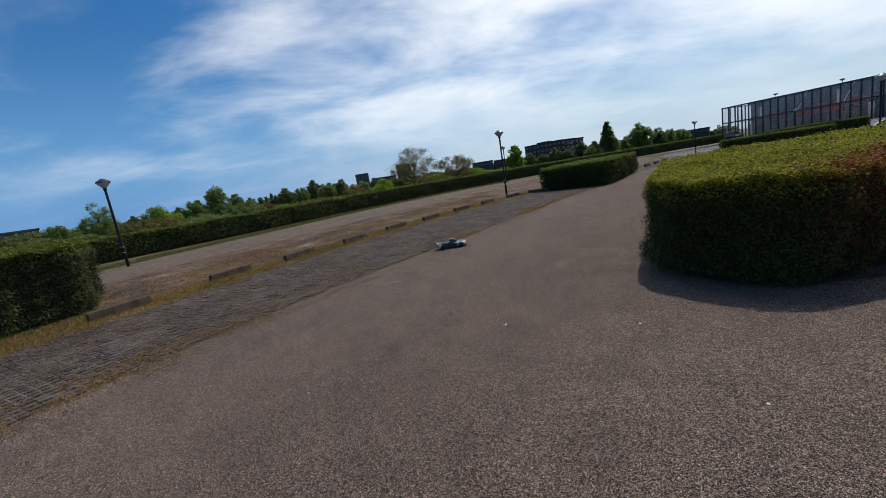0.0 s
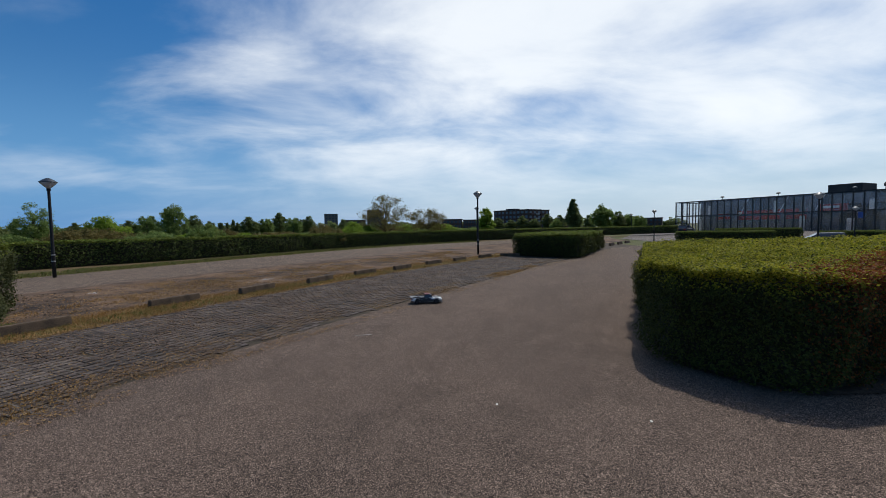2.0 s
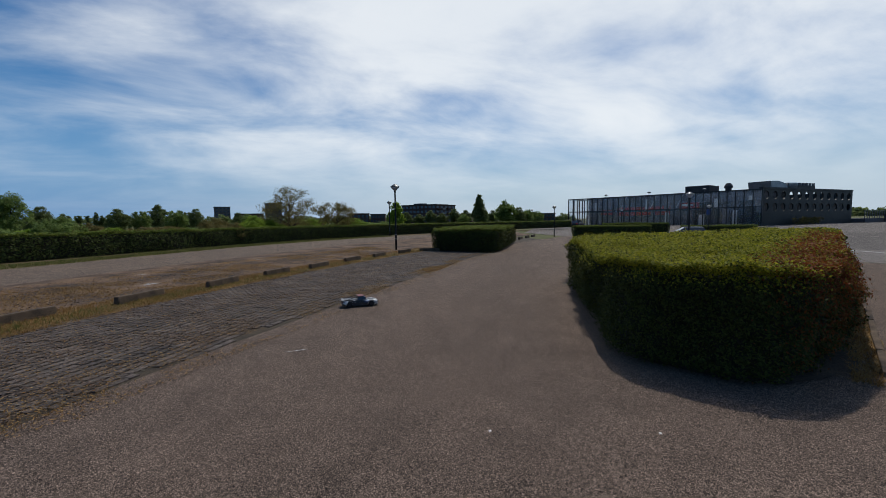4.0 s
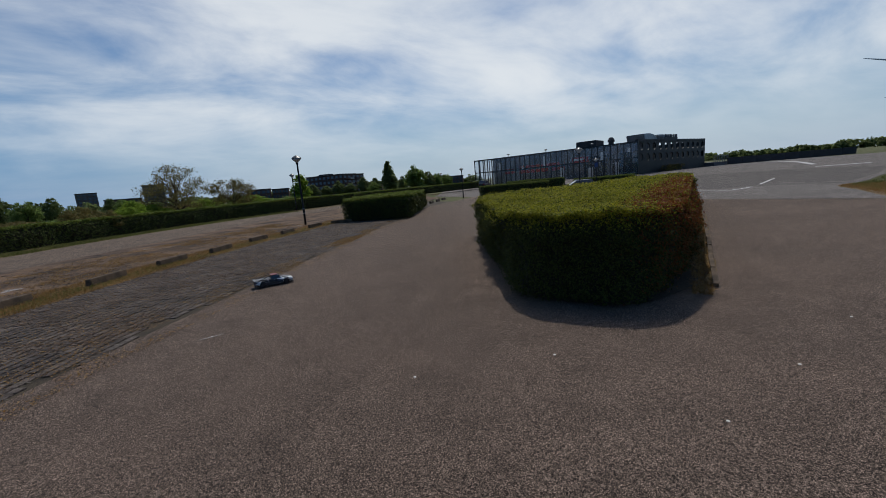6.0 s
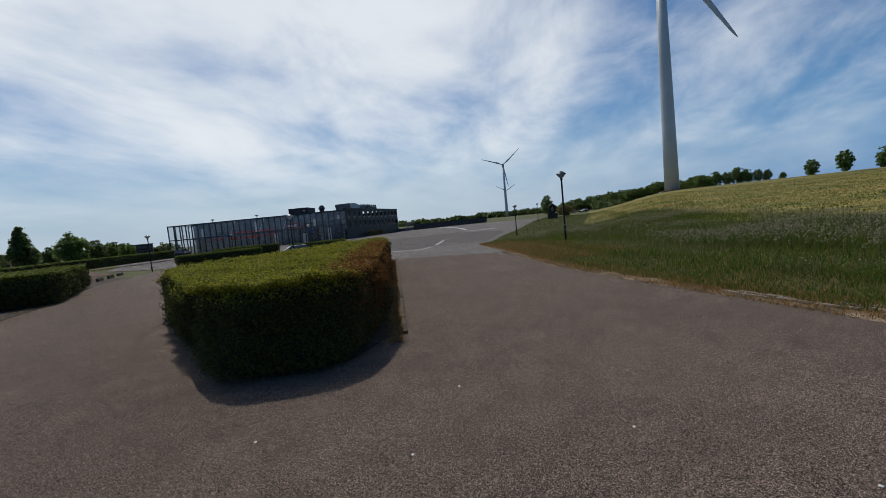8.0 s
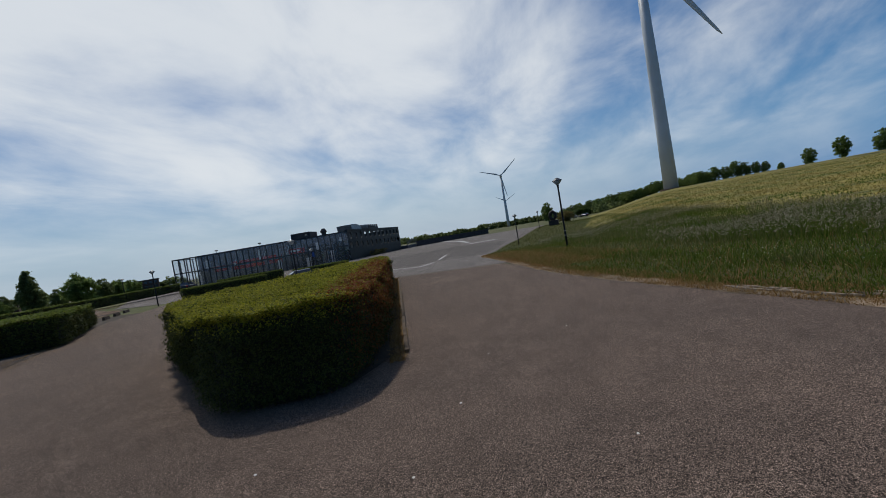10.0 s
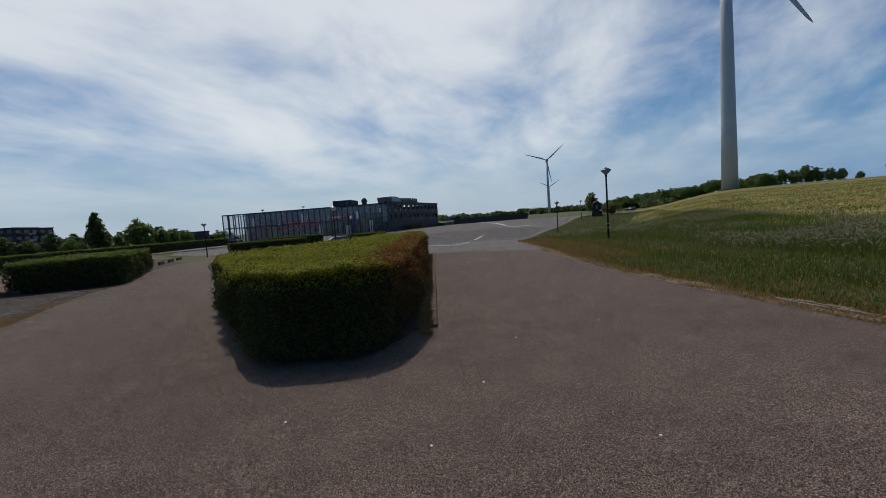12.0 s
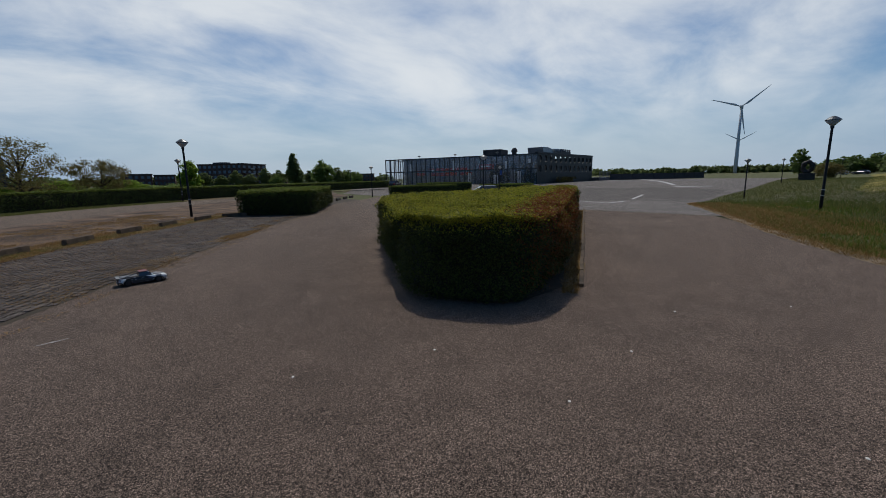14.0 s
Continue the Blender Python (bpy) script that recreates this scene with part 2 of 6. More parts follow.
def patchy_mat(name, tones, patch=0.5, grain=22.0, rough=0.95):
    """Ground of several tones in ragged patches, with strong grain and loose relief."""
    m = bpy.data.materials.new(name)
    m.use_nodes = True
    nodes, links = m.node_tree.nodes, m.node_tree.links
    bs, tc = nodes["Principled BSDF"], nodes.new("ShaderNodeTexCoord")

    def nz(scale, detail, rough_=0.6):
        n = nodes.new("ShaderNodeTexNoise")
        n.inputs["Scale"].default_value, n.inputs["Detail"].default_value, n.inputs["Roughness"].default_value = scale, detail, rough_
        links.new(tc.outputs["Object"], n.inputs["Vector"])
        return n.outputs["Fac"]

    ramp = nodes.new("ShaderNodeValToRGB")
    e = ramp.color_ramp.elements
    n = len(tones)
    for i, c in enumerate(tones):
        at = 0.34 + 0.32 * i / (n - 1)
        k = e[0] if i == 0 else (e[1] if i == n - 1 else e.new(at))
        k.position, k.color = at, rgb(c)
    links.new(nz(patch, 7.0, 0.66), ramp.inputs[0])
    rng_node = nodes.new("ShaderNodeMapRange")
    links.new(nz(grain, 5.0, 0.7), rng_node.inputs[0])
    for i, x in enumerate((0.30, 0.70, 0.25, 1.75)):
        rng_node.inputs[i + 1].default_value = x
    hsv = nodes.new("ShaderNodeHueSaturation")
    links.new(ramp.outputs[0], hsv.inputs["Color"])
    links.new(rng_node.outputs[0], hsv.inputs["Value"])
    links.new(hsv.outputs[0], bs.inputs["Base Color"])
    bs.inputs["Roughness"].default_value, bs.inputs["Specular IOR Level"].default_value = rough, 0.15
    bp = nodes.new("ShaderNodeBump")
    bp.inputs["Strength"].default_value, bp.inputs["Distance"].default_value = 0.8, 0.03
    links.new(nz(grain * 1.6, 4.0), bp.inputs["Height"])
    links.new(bp.outputs[0], bs.inputs["Normal"])
    return m


def livery_mat():
    """Glossy wrap of white, black and silver blocks with ragged edges."""
    m = bpy.data.materials.new("patterned_white_paint")
    m.use_nodes = True
    nodes, links = m.node_tree.nodes, m.node_tree.links
    bs, tc = nodes["Principled BSDF"], nodes.new("ShaderNodeTexCoord")
    mp = nodes.new("ShaderNodeMapping")
    mp.inputs["Scale"].default_value = (14, 14, 30)
    mp.inputs["Rotation"].default_value = (0, 0.5, 0.2)
    links.new(tc.outputs["Object"], mp.inputs[0])
    vor = nodes.new("ShaderNodeTexVoronoi")
    vor.inputs["Scale"].default_value, vor.inputs["Randomness"].default_value = 1.0, 0.9
    links.new(mp.outputs[0], vor.inputs["Vector"])
    sepc = nodes.new("ShaderNodeSeparateColor")
    links.new(vor.outputs["Color"], sepc.inputs[0])
    ramp = nodes.new("ShaderNodeValToRGB")
    ramp.color_ramp.interpolation = "CONSTANT"
    e = ramp.color_ramp.elements
    e[0].position, e[0].color = 0.0, rgb((0.020, 0.020, 0.022))
    e[1].position, e[1].color = 0.36, rgb((0.72, 0.71, 0.69))
    for at, c in ((0.66, (0.30, 0.30, 0.31)), (0.80, (0.75, 0.74, 0.72)), (0.93, (0.05, 0.06, 0.12))):
        e.new(at).color = rgb(c)
    links.new(sepc.outputs[0], ramp.inputs[0])
    links.new(ramp.outputs[0], bs.inputs["Base Color"])
    bs.inputs["Roughness"].default_value, bs.inputs["Specular IOR Level"].default_value = 0.35, 0.35
    return m


def glass_mat(name, tint, rough=0.02):
    m = bpy.data.materials.new(name)
    m.use_nodes = True
    bs = m.node_tree.nodes["Principled BSDF"]
    bs.inputs["Base Color"].default_value = rgb(tint)
    bs.inputs["Transmission Weight"].default_value, bs.inputs["Roughness"].default_value = 0.93, rough
    bs.inputs["IOR"].default_value = 1.38
    return m


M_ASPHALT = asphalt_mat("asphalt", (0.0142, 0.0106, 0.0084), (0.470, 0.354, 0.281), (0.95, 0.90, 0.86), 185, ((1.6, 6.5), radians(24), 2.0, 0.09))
M_FAR_ROAD = asphalt_mat("worn_asphalt", (0.112, 0.083, 0.063), (0.360, 0.276, 0.216), (0.95, 0.92, 0.88), 60)
M_LOT = asphalt_mat("pale_asphalt", (0.120, 0.106, 0.097), (0.410, 0.366, 0.332), (0.95, 0.93, 0.92), 40)
M_TAR = asphalt_mat("dark_asphalt", (0.082, 0.072, 0.065), (0.300, 0.268, 0.242), (0.95, 0.93, 0.92), 40)
M_GRAVEL = patchy_mat("weedy_gravel", ((0.038, 0.032, 0.030), (0.062, 0.047, 0.040), (0.155, 0.082, 0.040), (0.076, 0.054, 0.042), (0.215, 0.140, 0.090)), 0.65, 20)
M_SLIVER = mat("pale_broken_edge", (0.330, 0.270, 0.200), (0.180, 0.140, 0.100), 5, 40, 0.4, 0.9, bump=0.6, bump_scale=50)
M_BRICK = mat("paver_brick", (0.116, 0.091, 0.076), (0.058, 0.047, 0.042), 1.3, 45, 0.60, 0.9, bump=0.8, bump_scale=90, piece=0.32)
M_BRICK_JOINED = mat("paver_brick_field", (0.116, 0.091, 0.076), (0.058, 0.047, 0.042), 1.3, 45, 0.60, 0.9, bump=0.8, bump_scale=90, island=0.32)
M_JOINT = mat("joint_soil", (0.070, 0.052, 0.034), (0.040, 0.032, 0.022), 2.5, 60, 0.4, 0.95, bump=0.5, bump_scale=80)
M_SAND = mat("joint_sand", (0.175, 0.148, 0.122), (0.100, 0.084, 0.068), 2.5, 60, 0.4, 0.95)
M_CRUMB = mat("crumbled_road_edge", (0.300, 0.225, 0.150), (0.085, 0.064, 0.038), 1.6, 35, 0.5, 0.95, bump=0.7, bump_scale=50, dist=0.03)
M_OCHRE = mat("dry_turf", (0.230, 0.135, 0.045), (0.105, 0.075, 0.030), 1.1, 26, 0.7, 0.95, bump=0.8, bump_scale=40, dist=0.04)
M_CONCRETE = mat("weathered_concrete", (0.150, 0.104, 0.066), (0.068, 0.048, 0.032), 4, 60, 0.3, 0.9, bump=0.35, bump_scale=80)
M_GROUND = mat("rough_grass_ground", (0.120, 0.115, 0.040), (0.070, 0.080, 0.026), 0.12, 9, 0.45, 0.95, bump=0.8, bump_scale=6, dist=0.15)
M_MOWN = mat("mown_meadow", (0.290, 0.225, 0.055), (0.130, 0.130, 0.030), 0.28, 2.6, 0.55, 0.95, bump=0.9, bump_scale=6, dist=0.2, stretch=(1, 0.22, 1))
M_VERGE = mat("dry_verge", (0.160, 0.105, 0.050), (0.090, 0.070, 0.032), 0.6, 14, 0.5, 0.95, bump=0.8, bump_scale=20, dist=0.06)
M_MEADOW = mat("tall_grass_soil", (0.050, 0.060, 0.012), (0.085, 0.070, 0.018), 0.3, 12, 0.5, 0.95, bump=0.8, bump_scale=15, dist=0.08)
M_SOIL = mat("hedge_soil", (0.060, 0.042, 0.028), (0.036, 0.028, 0.020), 2, 30, 0.4, 0.95, bump=0.6, bump_scale=40, dist=0.03)
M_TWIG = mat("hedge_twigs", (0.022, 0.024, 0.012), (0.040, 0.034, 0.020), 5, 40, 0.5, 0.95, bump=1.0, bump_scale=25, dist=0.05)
M_BARK = mat("bark", (0.075, 0.055, 0.040), (0.045, 0.036, 0.028), 2, 20, 0.4, 0.95, bump=0.6, bump_scale=12, dist=0.03, stretch=(1, 1, 0.3))
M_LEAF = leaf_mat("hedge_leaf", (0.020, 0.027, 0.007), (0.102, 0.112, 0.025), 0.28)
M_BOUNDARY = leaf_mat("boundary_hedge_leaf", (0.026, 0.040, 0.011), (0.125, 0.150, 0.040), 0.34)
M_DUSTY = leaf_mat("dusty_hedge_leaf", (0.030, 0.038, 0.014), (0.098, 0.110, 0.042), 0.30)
# hedge-top leaf tones: new growth, with sunlight painted into the colour
M_SUNLIT_TOP = leaf_mat("sunny_hedge_leaf", (0.070, 0.105, 0.016), (0.200, 0.235, 0.045), 0.40)
M_SUNLIT_YOUNG = leaf_mat("young_hedge_leaf", (0.110, 0.140, 0.012), (0.400, 0.365, 0.036), 0.45)
M_RED = leaf_mat("reddish_hedge_leaf", (0.150, 0.032, 0.012), (0.260, 0.105, 0.030), 0.36)
M_TREE = leaf_mat("tree_leaf", (0.090, 0.148, 0.038), (0.265, 0.340, 0.105), 0.62)
M_TREE_DARK = leaf_mat("dark_tree_leaf", (0.085, 0.120, 0.044), (0.220, 0.260, 0.100), 0.60)
M_TREE_BRIGHT = leaf_mat("bright_tree_leaf", (0.110, 0.190, 0.020), (0.320, 0.420, 0.060), 0.58)
M_TREE_OLIVE = leaf_mat("olive_shrub_leaf", (0.110, 0.100, 0.030), (0.230, 0.180, 0.065), 0.42)
M_BLADE = leaf_mat("grass_blade", (0.042, 0.080, 0.010), (0.145, 0.185, 0.030), 0.50, 0.75)
M_BLADE_DRY = leaf_mat("olive_grass_blade", (0.065, 0.085, 0.022), (0.200, 0.200, 0.065), 0.45, 0.75)
M_STRAW = leaf_mat("dry_grass_blade", (0.200, 0.100, 0.030), (0.400, 0.260, 0.105), 0.35, 0.7)
M_SEED = leaf_mat("seed_head", (0.170, 0.135, 0.070), (0.560, 0.500, 0.340), 0.40, 0.8)
M_CHIP = leaf_mat("dark_grit", (0.030, 0.024, 0.020), (0.100, 0.074, 0.056), 0.0, 0.9)
M_HAY = leaf_mat("cut_hay", (0.190, 0.150, 0.040), (0.420, 0.330, 0.105), 0.35, 0.75)
M_DUST = leaf_mat("brown_dust_crumb", (0.075, 0.052, 0.040), (0.200, 0.142, 0.104), 0.0, 0.95)
M_FLOWER = leaf_mat("meadow_flower", (0.75, 0.75, 0.62), (0.80, 0.72, 0.20), 0.2, 0.6)
M_POST = mat("black_post_paint", (0.014, 0.014, 0.015), (0.022, 0.021, 0.021), 4, 60, 0.2, 0.6, spec=0.2)
M_BAND = mat("pale_band", (0.42, 0.42, 0.40), (0.32, 0.32, 0.31), 8, 60, 0.1, 0.5)
M_LAMPGLASS = mat("lamp_diffuser", (0.40, 0.42, 0.43), (0.32, 0.34, 0.36), 6, 50, 0.1, 0.25, spec=0.6)
M_LAMPCAP = mat("lamp_cap", (0.10, 0.11, 0.12), (0.07, 0.075, 0.08), 6, 50, 0.15, 0.35, metal=0.6)
M_WHITE = mat("turbine_white", (0.50, 0.53, 0.56), (0.45, 0.48, 0.51), 0.2, 4, 0.05, 0.45)
M_LINE = mat("road_paint", (0.62, 0.61, 0.58), (0.42, 0.41, 0.39), 3, 50, 0.25, 0.8)
M_STEEL = mat("dark_blue_steel", (0.022, 0.024, 0.028), (0.034, 0.036, 0.040), 1, 20, 0.15, 0.5, metal=0.3)
M_CLAD = mat("grey_cladding", (0.085, 0.090, 0.105), (0.060, 0.066, 0.080), 0.5, 8, 0.2, 0.6)
M_INNER = mat("inner_wall", (0.190, 0.190, 0.200), (0.095, 0.095, 0.102), 0.4, 5, 0.25, 0.8)
M_INNER_RED = mat("inner_red_panel", (0.450, 0.060, 0.045), (0.260, 0.045, 0.040), 0.6, 6, 0.2, 0.6)
M_HOLEWALL = mat("dark_green_cladding", (0.018, 0.022, 0.022), (0.028, 0.032, 0.030), 0.8, 10, 0.2, 0.55)
M_PALE = mat("pale_lining", (0.62, 0.64, 0.64), (0.48, 0.50, 0.50), 0.7, 8, 0.1, 0.7)
M_ZINC = mat("zinc_duct", (0.30, 0.32, 0.34), (0.22, 0.24, 0.26), 1.5, 20, 0.12, 0.4, metal=0.7)
M_GLASS = glass_mat("screen_glass", (0.80, 0.82, 0.85), 0.03)
M_BRICKWALL = mat("dark_red_brickwork", (0.095, 0.052, 0.045), (0.065, 0.045, 0.042), 0.4, 6, 0.25, 0.9, bump=0.3, bump_scale=12)
M_GREYWALL = mat("grey_brown_facade", (0.105, 0.092, 0.085), (0.080, 0.072, 0.070), 0.3, 5, 0.2, 0.85)
M_ROOF = mat("dark_roof", (0.045, 0.042, 0.044), (0.065, 0.060, 0.060), 0.5, 6, 0.2, 0.85)
M_PANE = mat("window_pane", (0.030, 0.036, 0.045), (0.050, 0.058, 0.070), 0.4, 3, 0.1, 0.08, spec=0.8)
M_FRAME = mat("pale_frame", (0.26, 0.25, 0.24), (0.20, 0.19, 0.18), 2, 20, 0.1, 0.6)
M_BRONZE = mat("dark_bronze", (0.030, 0.028, 0.026), (0.050, 0.042, 0.036), 1.5, 15, 0.25, 0.5, metal=0.4)
M_TYRE = mat("tyre_rubber", (0.016, 0.016, 0.016), (0.024, 0.023, 0.022), 20, 200, 0.2, 0.8)
M_RIM = mat("black_rim", (0.035, 0.035, 0.038), (0.06, 0.06, 0.062), 20, 100, 0.1, 0.35, metal=0.7)
M_PLASTIC = mat("black_plastic", (0.022, 0.022, 0.023), (0.035, 0.034, 0.034), 15, 150, 0.15, 0.45, spec=0.5)
M_BED = mat("grey_bed_plastic", (0.20, 0.20, 0.20), (0.27, 0.27, 0.27), 15, 150, 0.12, 0.5)
M_REDPAINT = mat("red_white_roof_paint", (0.24, 0.026, 0.024), (0.20, 0.08, 0.07), 14, 60, 0.10, 0.45, spec=0.3)
M_LIVERY = livery_mat()
M_TAIL = mat("red_lens", (0.35, 0.020, 0.015), (0.28, 0.015, 0.012), 20, 100, 0.05, 0.2)
M_CARSILVER = mat("silver_car_paint", (0.42, 0.44, 0.46), (0.38, 0.40, 0.42), 0.5, 5, 0.03, 0.25, metal=0.6)
M_CARDARK = mat("dark_car_paint", (0.025, 0.027, 0.034), (0.030, 0.032, 0.038), 0.5, 5, 0.03, 0.25, metal=0.4)
M_CARWHITE = mat("white_car_paint", (0.70, 0.71, 0.72), (0.66, 0.67, 0.68), 0.5, 5, 0.03, 0.25)
M_BLUE = mat("blue_sign_paint", (0.020, 0.070, 0.260), (0.016, 0.055, 0.210), 2, 20, 0.1, 0.5)
M_LITTER = mat("pale_litter", (0.70, 0.68, 0.62), (0.55, 0.53, 0.48), 30, 200, 0.1, 0.8)


# ---------- building helpers ----------
def finish(name, bm, material, parent=None, label="", smooth=False):
    mesh = bpy.data.meshes.new(name)
    bm.to_mesh(mesh)
    bm.free()
    for p in mesh.polygons:
        p.use_smooth = smooth
    mesh.materials.append(material)
    ob = new(name, mesh)
    if parent is not None:
        ob.parent = parent
    if label:
        tagged(ob, label)
    return ob


def part(name, bm, material, parent, label="", smooth=False):
    return finish(name, bm, material, parent, label, smooth)


def thing(name, m, label, category, group="", kind=""):
    ob = new(name)
    ob.empty_display_size = 0.2
    ob.matrix_world = m
    return tagged(ob, label, category, group, kind)


def box(bm, x0, x1, y0, y1, z0, z1, bevel=0.0):
    r = bmesh.ops.create_cube(bm, size=1.0)
    vs = r["verts"]
    bmesh.ops.scale(bm, vec=(x1 - x0, y1 - y0, z1 - z0), verts=vs)
    bmesh.ops.translate(bm, vec=((x0 + x1) / 2, (y0 + y1) / 2, (z0 + z1) / 2), verts=vs)
    if bevel:
        es = list({e for v in vs for e in v.link_edges})
        bmesh.ops.bevel(bm, geom=es, offset=bevel, segments=2, affect="EDGES", profile=0.5)


def boxed(x0, x1, y0, y1, z0, z1, bevel=0.0):
    bm = bmesh.new()
    box(bm, x0, x1, y0, y1, z0, z1, bevel)
    return bm


def lathe(profile, seg=16, m=None, bm=None):
    """A turned solid from (radius, height) pairs round z."""
    bm = bm or bmesh.new()
    rings = []
    for r, z in profile:
        rings.append([bm.verts.new((r * math.cos(2 * math.pi * i / seg), r * math.sin(2 * math.pi * i / seg), z)) for i in range(seg)])
    for a, b in zip(rings, rings[1:]):
        for i in range(seg):
            bm.faces.new((a[i], a[(i + 1) % seg], b[(i + 1) % seg], b[i]))
    bm.faces.new(rings[0][::-1])
    bm.faces.new(rings[-1])
    if m is not None:
        bmesh.ops.transform(bm, matrix=m, verts=[v for ring in rings for v in ring])
    return bm


def tube(bm, points, radii, seg=7):
    """A tapered tube along points."""
    rings = []
    for i, p in enumerate(points):
        p = Vector(p)
        d = (Vector(points[min(i + 1, len(points) - 1)]) - Vector(points[max(i - 1, 0)])).normalized()
        q = d.to_track_quat("Z", "Y")
        rings.append([bm.verts.new(p + q @ Vector((radii[i] * math.cos(2 * math.pi * j / seg), radii[i] * math.sin(2 * math.pi * j / seg), 0))) for j in range(seg)])
    for a, b in zip(rings, rings[1:]):
        for j in range(seg):
            bm.faces.new((a[j], a[(j + 1) % seg], b[(j + 1) % seg], b[j]))
    bm.faces.new(rings[-1])
    bm.faces.new(rings[0][::-1])
    return bm


def prism(bm, outline, z0, z1):
    """An upright prism over a plan outline."""
    lo = [bm.verts.new((x, y, z0)) for x, y in outline]
    hi = [bm.verts.new((x, y, z1)) for x, y in outline]
    n = len(outline)
    for i in range(n):
        bm.faces.new((lo[i], lo[(i + 1) % n], hi[(i + 1) % n], hi[i]))
    bm.faces.new(hi)
    bm.faces.new(lo[::-1])
    return bm


def quads(name, corners, material, parent=None):
    """One mesh of loose quads from an array (n, 4, 3)."""
    n = len(corners)
    mesh = bpy.data.meshes.new(name)
    mesh.vertices.add(4 * n)
    mesh.loops.add(4 * n)
    mesh.polygons.add(n)
    mesh.vertices.foreach_set("co", np.ascontiguousarray(corners, dtype=np.float32).ravel())
    mesh.loops.foreach_set("vertex_index", np.arange(4 * n, dtype=np.int32))
    mesh.polygons.foreach_set("loop_start", np.arange(0, 4 * n, 4, dtype=np.int32))
    mesh.polygons.foreach_set("loop_total", np.full(n, 4, dtype=np.int32))
    mesh.update(calc_edges=True)
    mesh.materials.append(material)
    ob = new(name, mesh)
    if parent is not None:
        ob.parent = parent
    return ob


def leaf_quads(rng, at, normal, size, lean=0.9, slim=0.55):
    """Leaf-shaped quads at points, facing roughly along normal."""
    n = len(at)
    nor = normal + rng.normal(0, lean, (n, 3)) * 0.6
    nor /= np.linalg.norm(nor, axis=1)[:, None] + 1e-9
    axis = rng.normal(0, 1, (n, 3))
    axis -= (axis * nor).sum(1)[:, None] * nor
    axis /= np.linalg.norm(axis, axis=1)[:, None] + 1e-9
    side = np.cross(nor, axis)
    s = (size * rng.uniform(0.6, 1.3, n))[:, None]
    tip, foot = at + axis * s * 0.5, at - axis * s * 0.5
    mid = at + nor * s * 0.10
    return np.stack([foot, mid + side * s * slim * 0.5, tip, mid - side * s * slim * 0.5], 1)


def smooth01(x, a, b):
    x = np.clip((np.asarray(x, float) - a) / (b - a), 0, 1)
    return x * x * (3 - 2 * x)


def ground_z(x, y):
    """Height of the land: level by the car parks, a shallow dip towards the far lot, a long grassy mound."""
    x, y = np.asarray(x, float), np.asarray(y, float)
    d = np.hypot(x, y)
    az = np.degrees(np.arctan2(x, y))
    dip = -0.75 * smooth01(d, 20, 44) * (1 - smooth01(d, 62, 100)) * smooth01(az, 14, 32) * (1 - smooth01(az, 76, 88))
    mound = np.clip(0.05 + 0.0365 * (d - 28), 0, 4.75) * smooth01(az, 80.5, 92.5) * (1 - smooth01(az, 150, 175))
    swell = 0.05 * smooth01(d, 9, 26) * smooth01(az, 80, 96) * (1 - smooth01(az, 150, 175))
    return dip + mound + swell


def gz(x, y):
    return float(ground_z(x, y))


def sheet(name, outline, material, lift, label, cell=3.0, kind="structure", category="", uneven=0.0):
    """A surface laid on the land over a plan outline, cut into cells so that it follows the height."""
    bm = bmesh.new()
    ring = [bm.verts.new((x, y, 0)) for x, y in outline]
    for a, b, c in tessellate_polygon([[v.co.copy() for v in ring]]):
        u, w = ring[b].co - ring[a].co, ring[c].co - ring[a].co
        area = u.x * w.y - u.y * w.x
        if abs(area) > 1e-7:
            bm.faces.new((ring[a], ring[b], ring[c]) if area > 0 else (ring[a], ring[c], ring[b]))
    xs, ys = [p[0] for p in outline], [p[1] for p in outline]
    for lo, hi, axis in ((min(xs), max(xs), 0), (min(ys), max(ys), 1)):
        k = lo + cell
        while k < hi:
            no = (1, 0, 0) if axis == 0 else (0, 1, 0)
            co = (k, 0, 0) if axis == 0 else (0, k, 0)
            bmesh.ops.bisect_plane(bm, geom=bm.verts[:] + bm.edges[:] + bm.faces[:], plane_co=co, plane_no=no)
            k += cell
    for v in bm.verts:
        v.co.z = gz(v.co.x, v.co.y) + lift + uneven * noise.noise((v.co.x * 0.7, v.co.y * 0.7, 0.3))
    ob = finish(name, bm, material, smooth=True)
    return tagged(ob, label, category, kind=kind)


def along(line, step):
    """Points at even steps along a polyline, with the heading there (unit vectors)."""
    pts = [Vector((x, y)) for x, y in line]
    out, left = [], 0.0
    for a, b in zip(pts, pts[1:]):
        length = (b - a).length
        d = (b - a) / length
        while left < length:
            out.append((a + d * left, d))
            left += step
        left -= length
    return out


def soft_line(line, rounds=2):
    """A polyline with its corners cut (ends kept)."""
    for _ in range(rounds):
        new_line = [line[0]]
        for (ax, ay), (bx, by) in zip(line, line[1:]):
            new_line += [(0.75 * ax + 0.25 * bx, 0.75 * ay + 0.25 * by), (0.25 * ax + 0.75 * bx, 0.25 * ay + 0.75 * by)]
        line = new_line + [line[-1]]
    return line


def soft_ring(ring, rounds=2, keep=0.25):
    for _ in range(rounds):
        out = []
        for i, (ax, ay) in enumerate(ring):
            bx, by = ring[(i + 1) % len(ring)]
            length = math.hypot(bx - ax, by - ay)
            t = min(keep, 0.45 / max(length, 1e-6))
            out += [(ax + t * (bx - ax), ay + t * (by - ay)), (bx - t * (bx - ax), by - t * (by - ay))]
        ring = out
    return ring


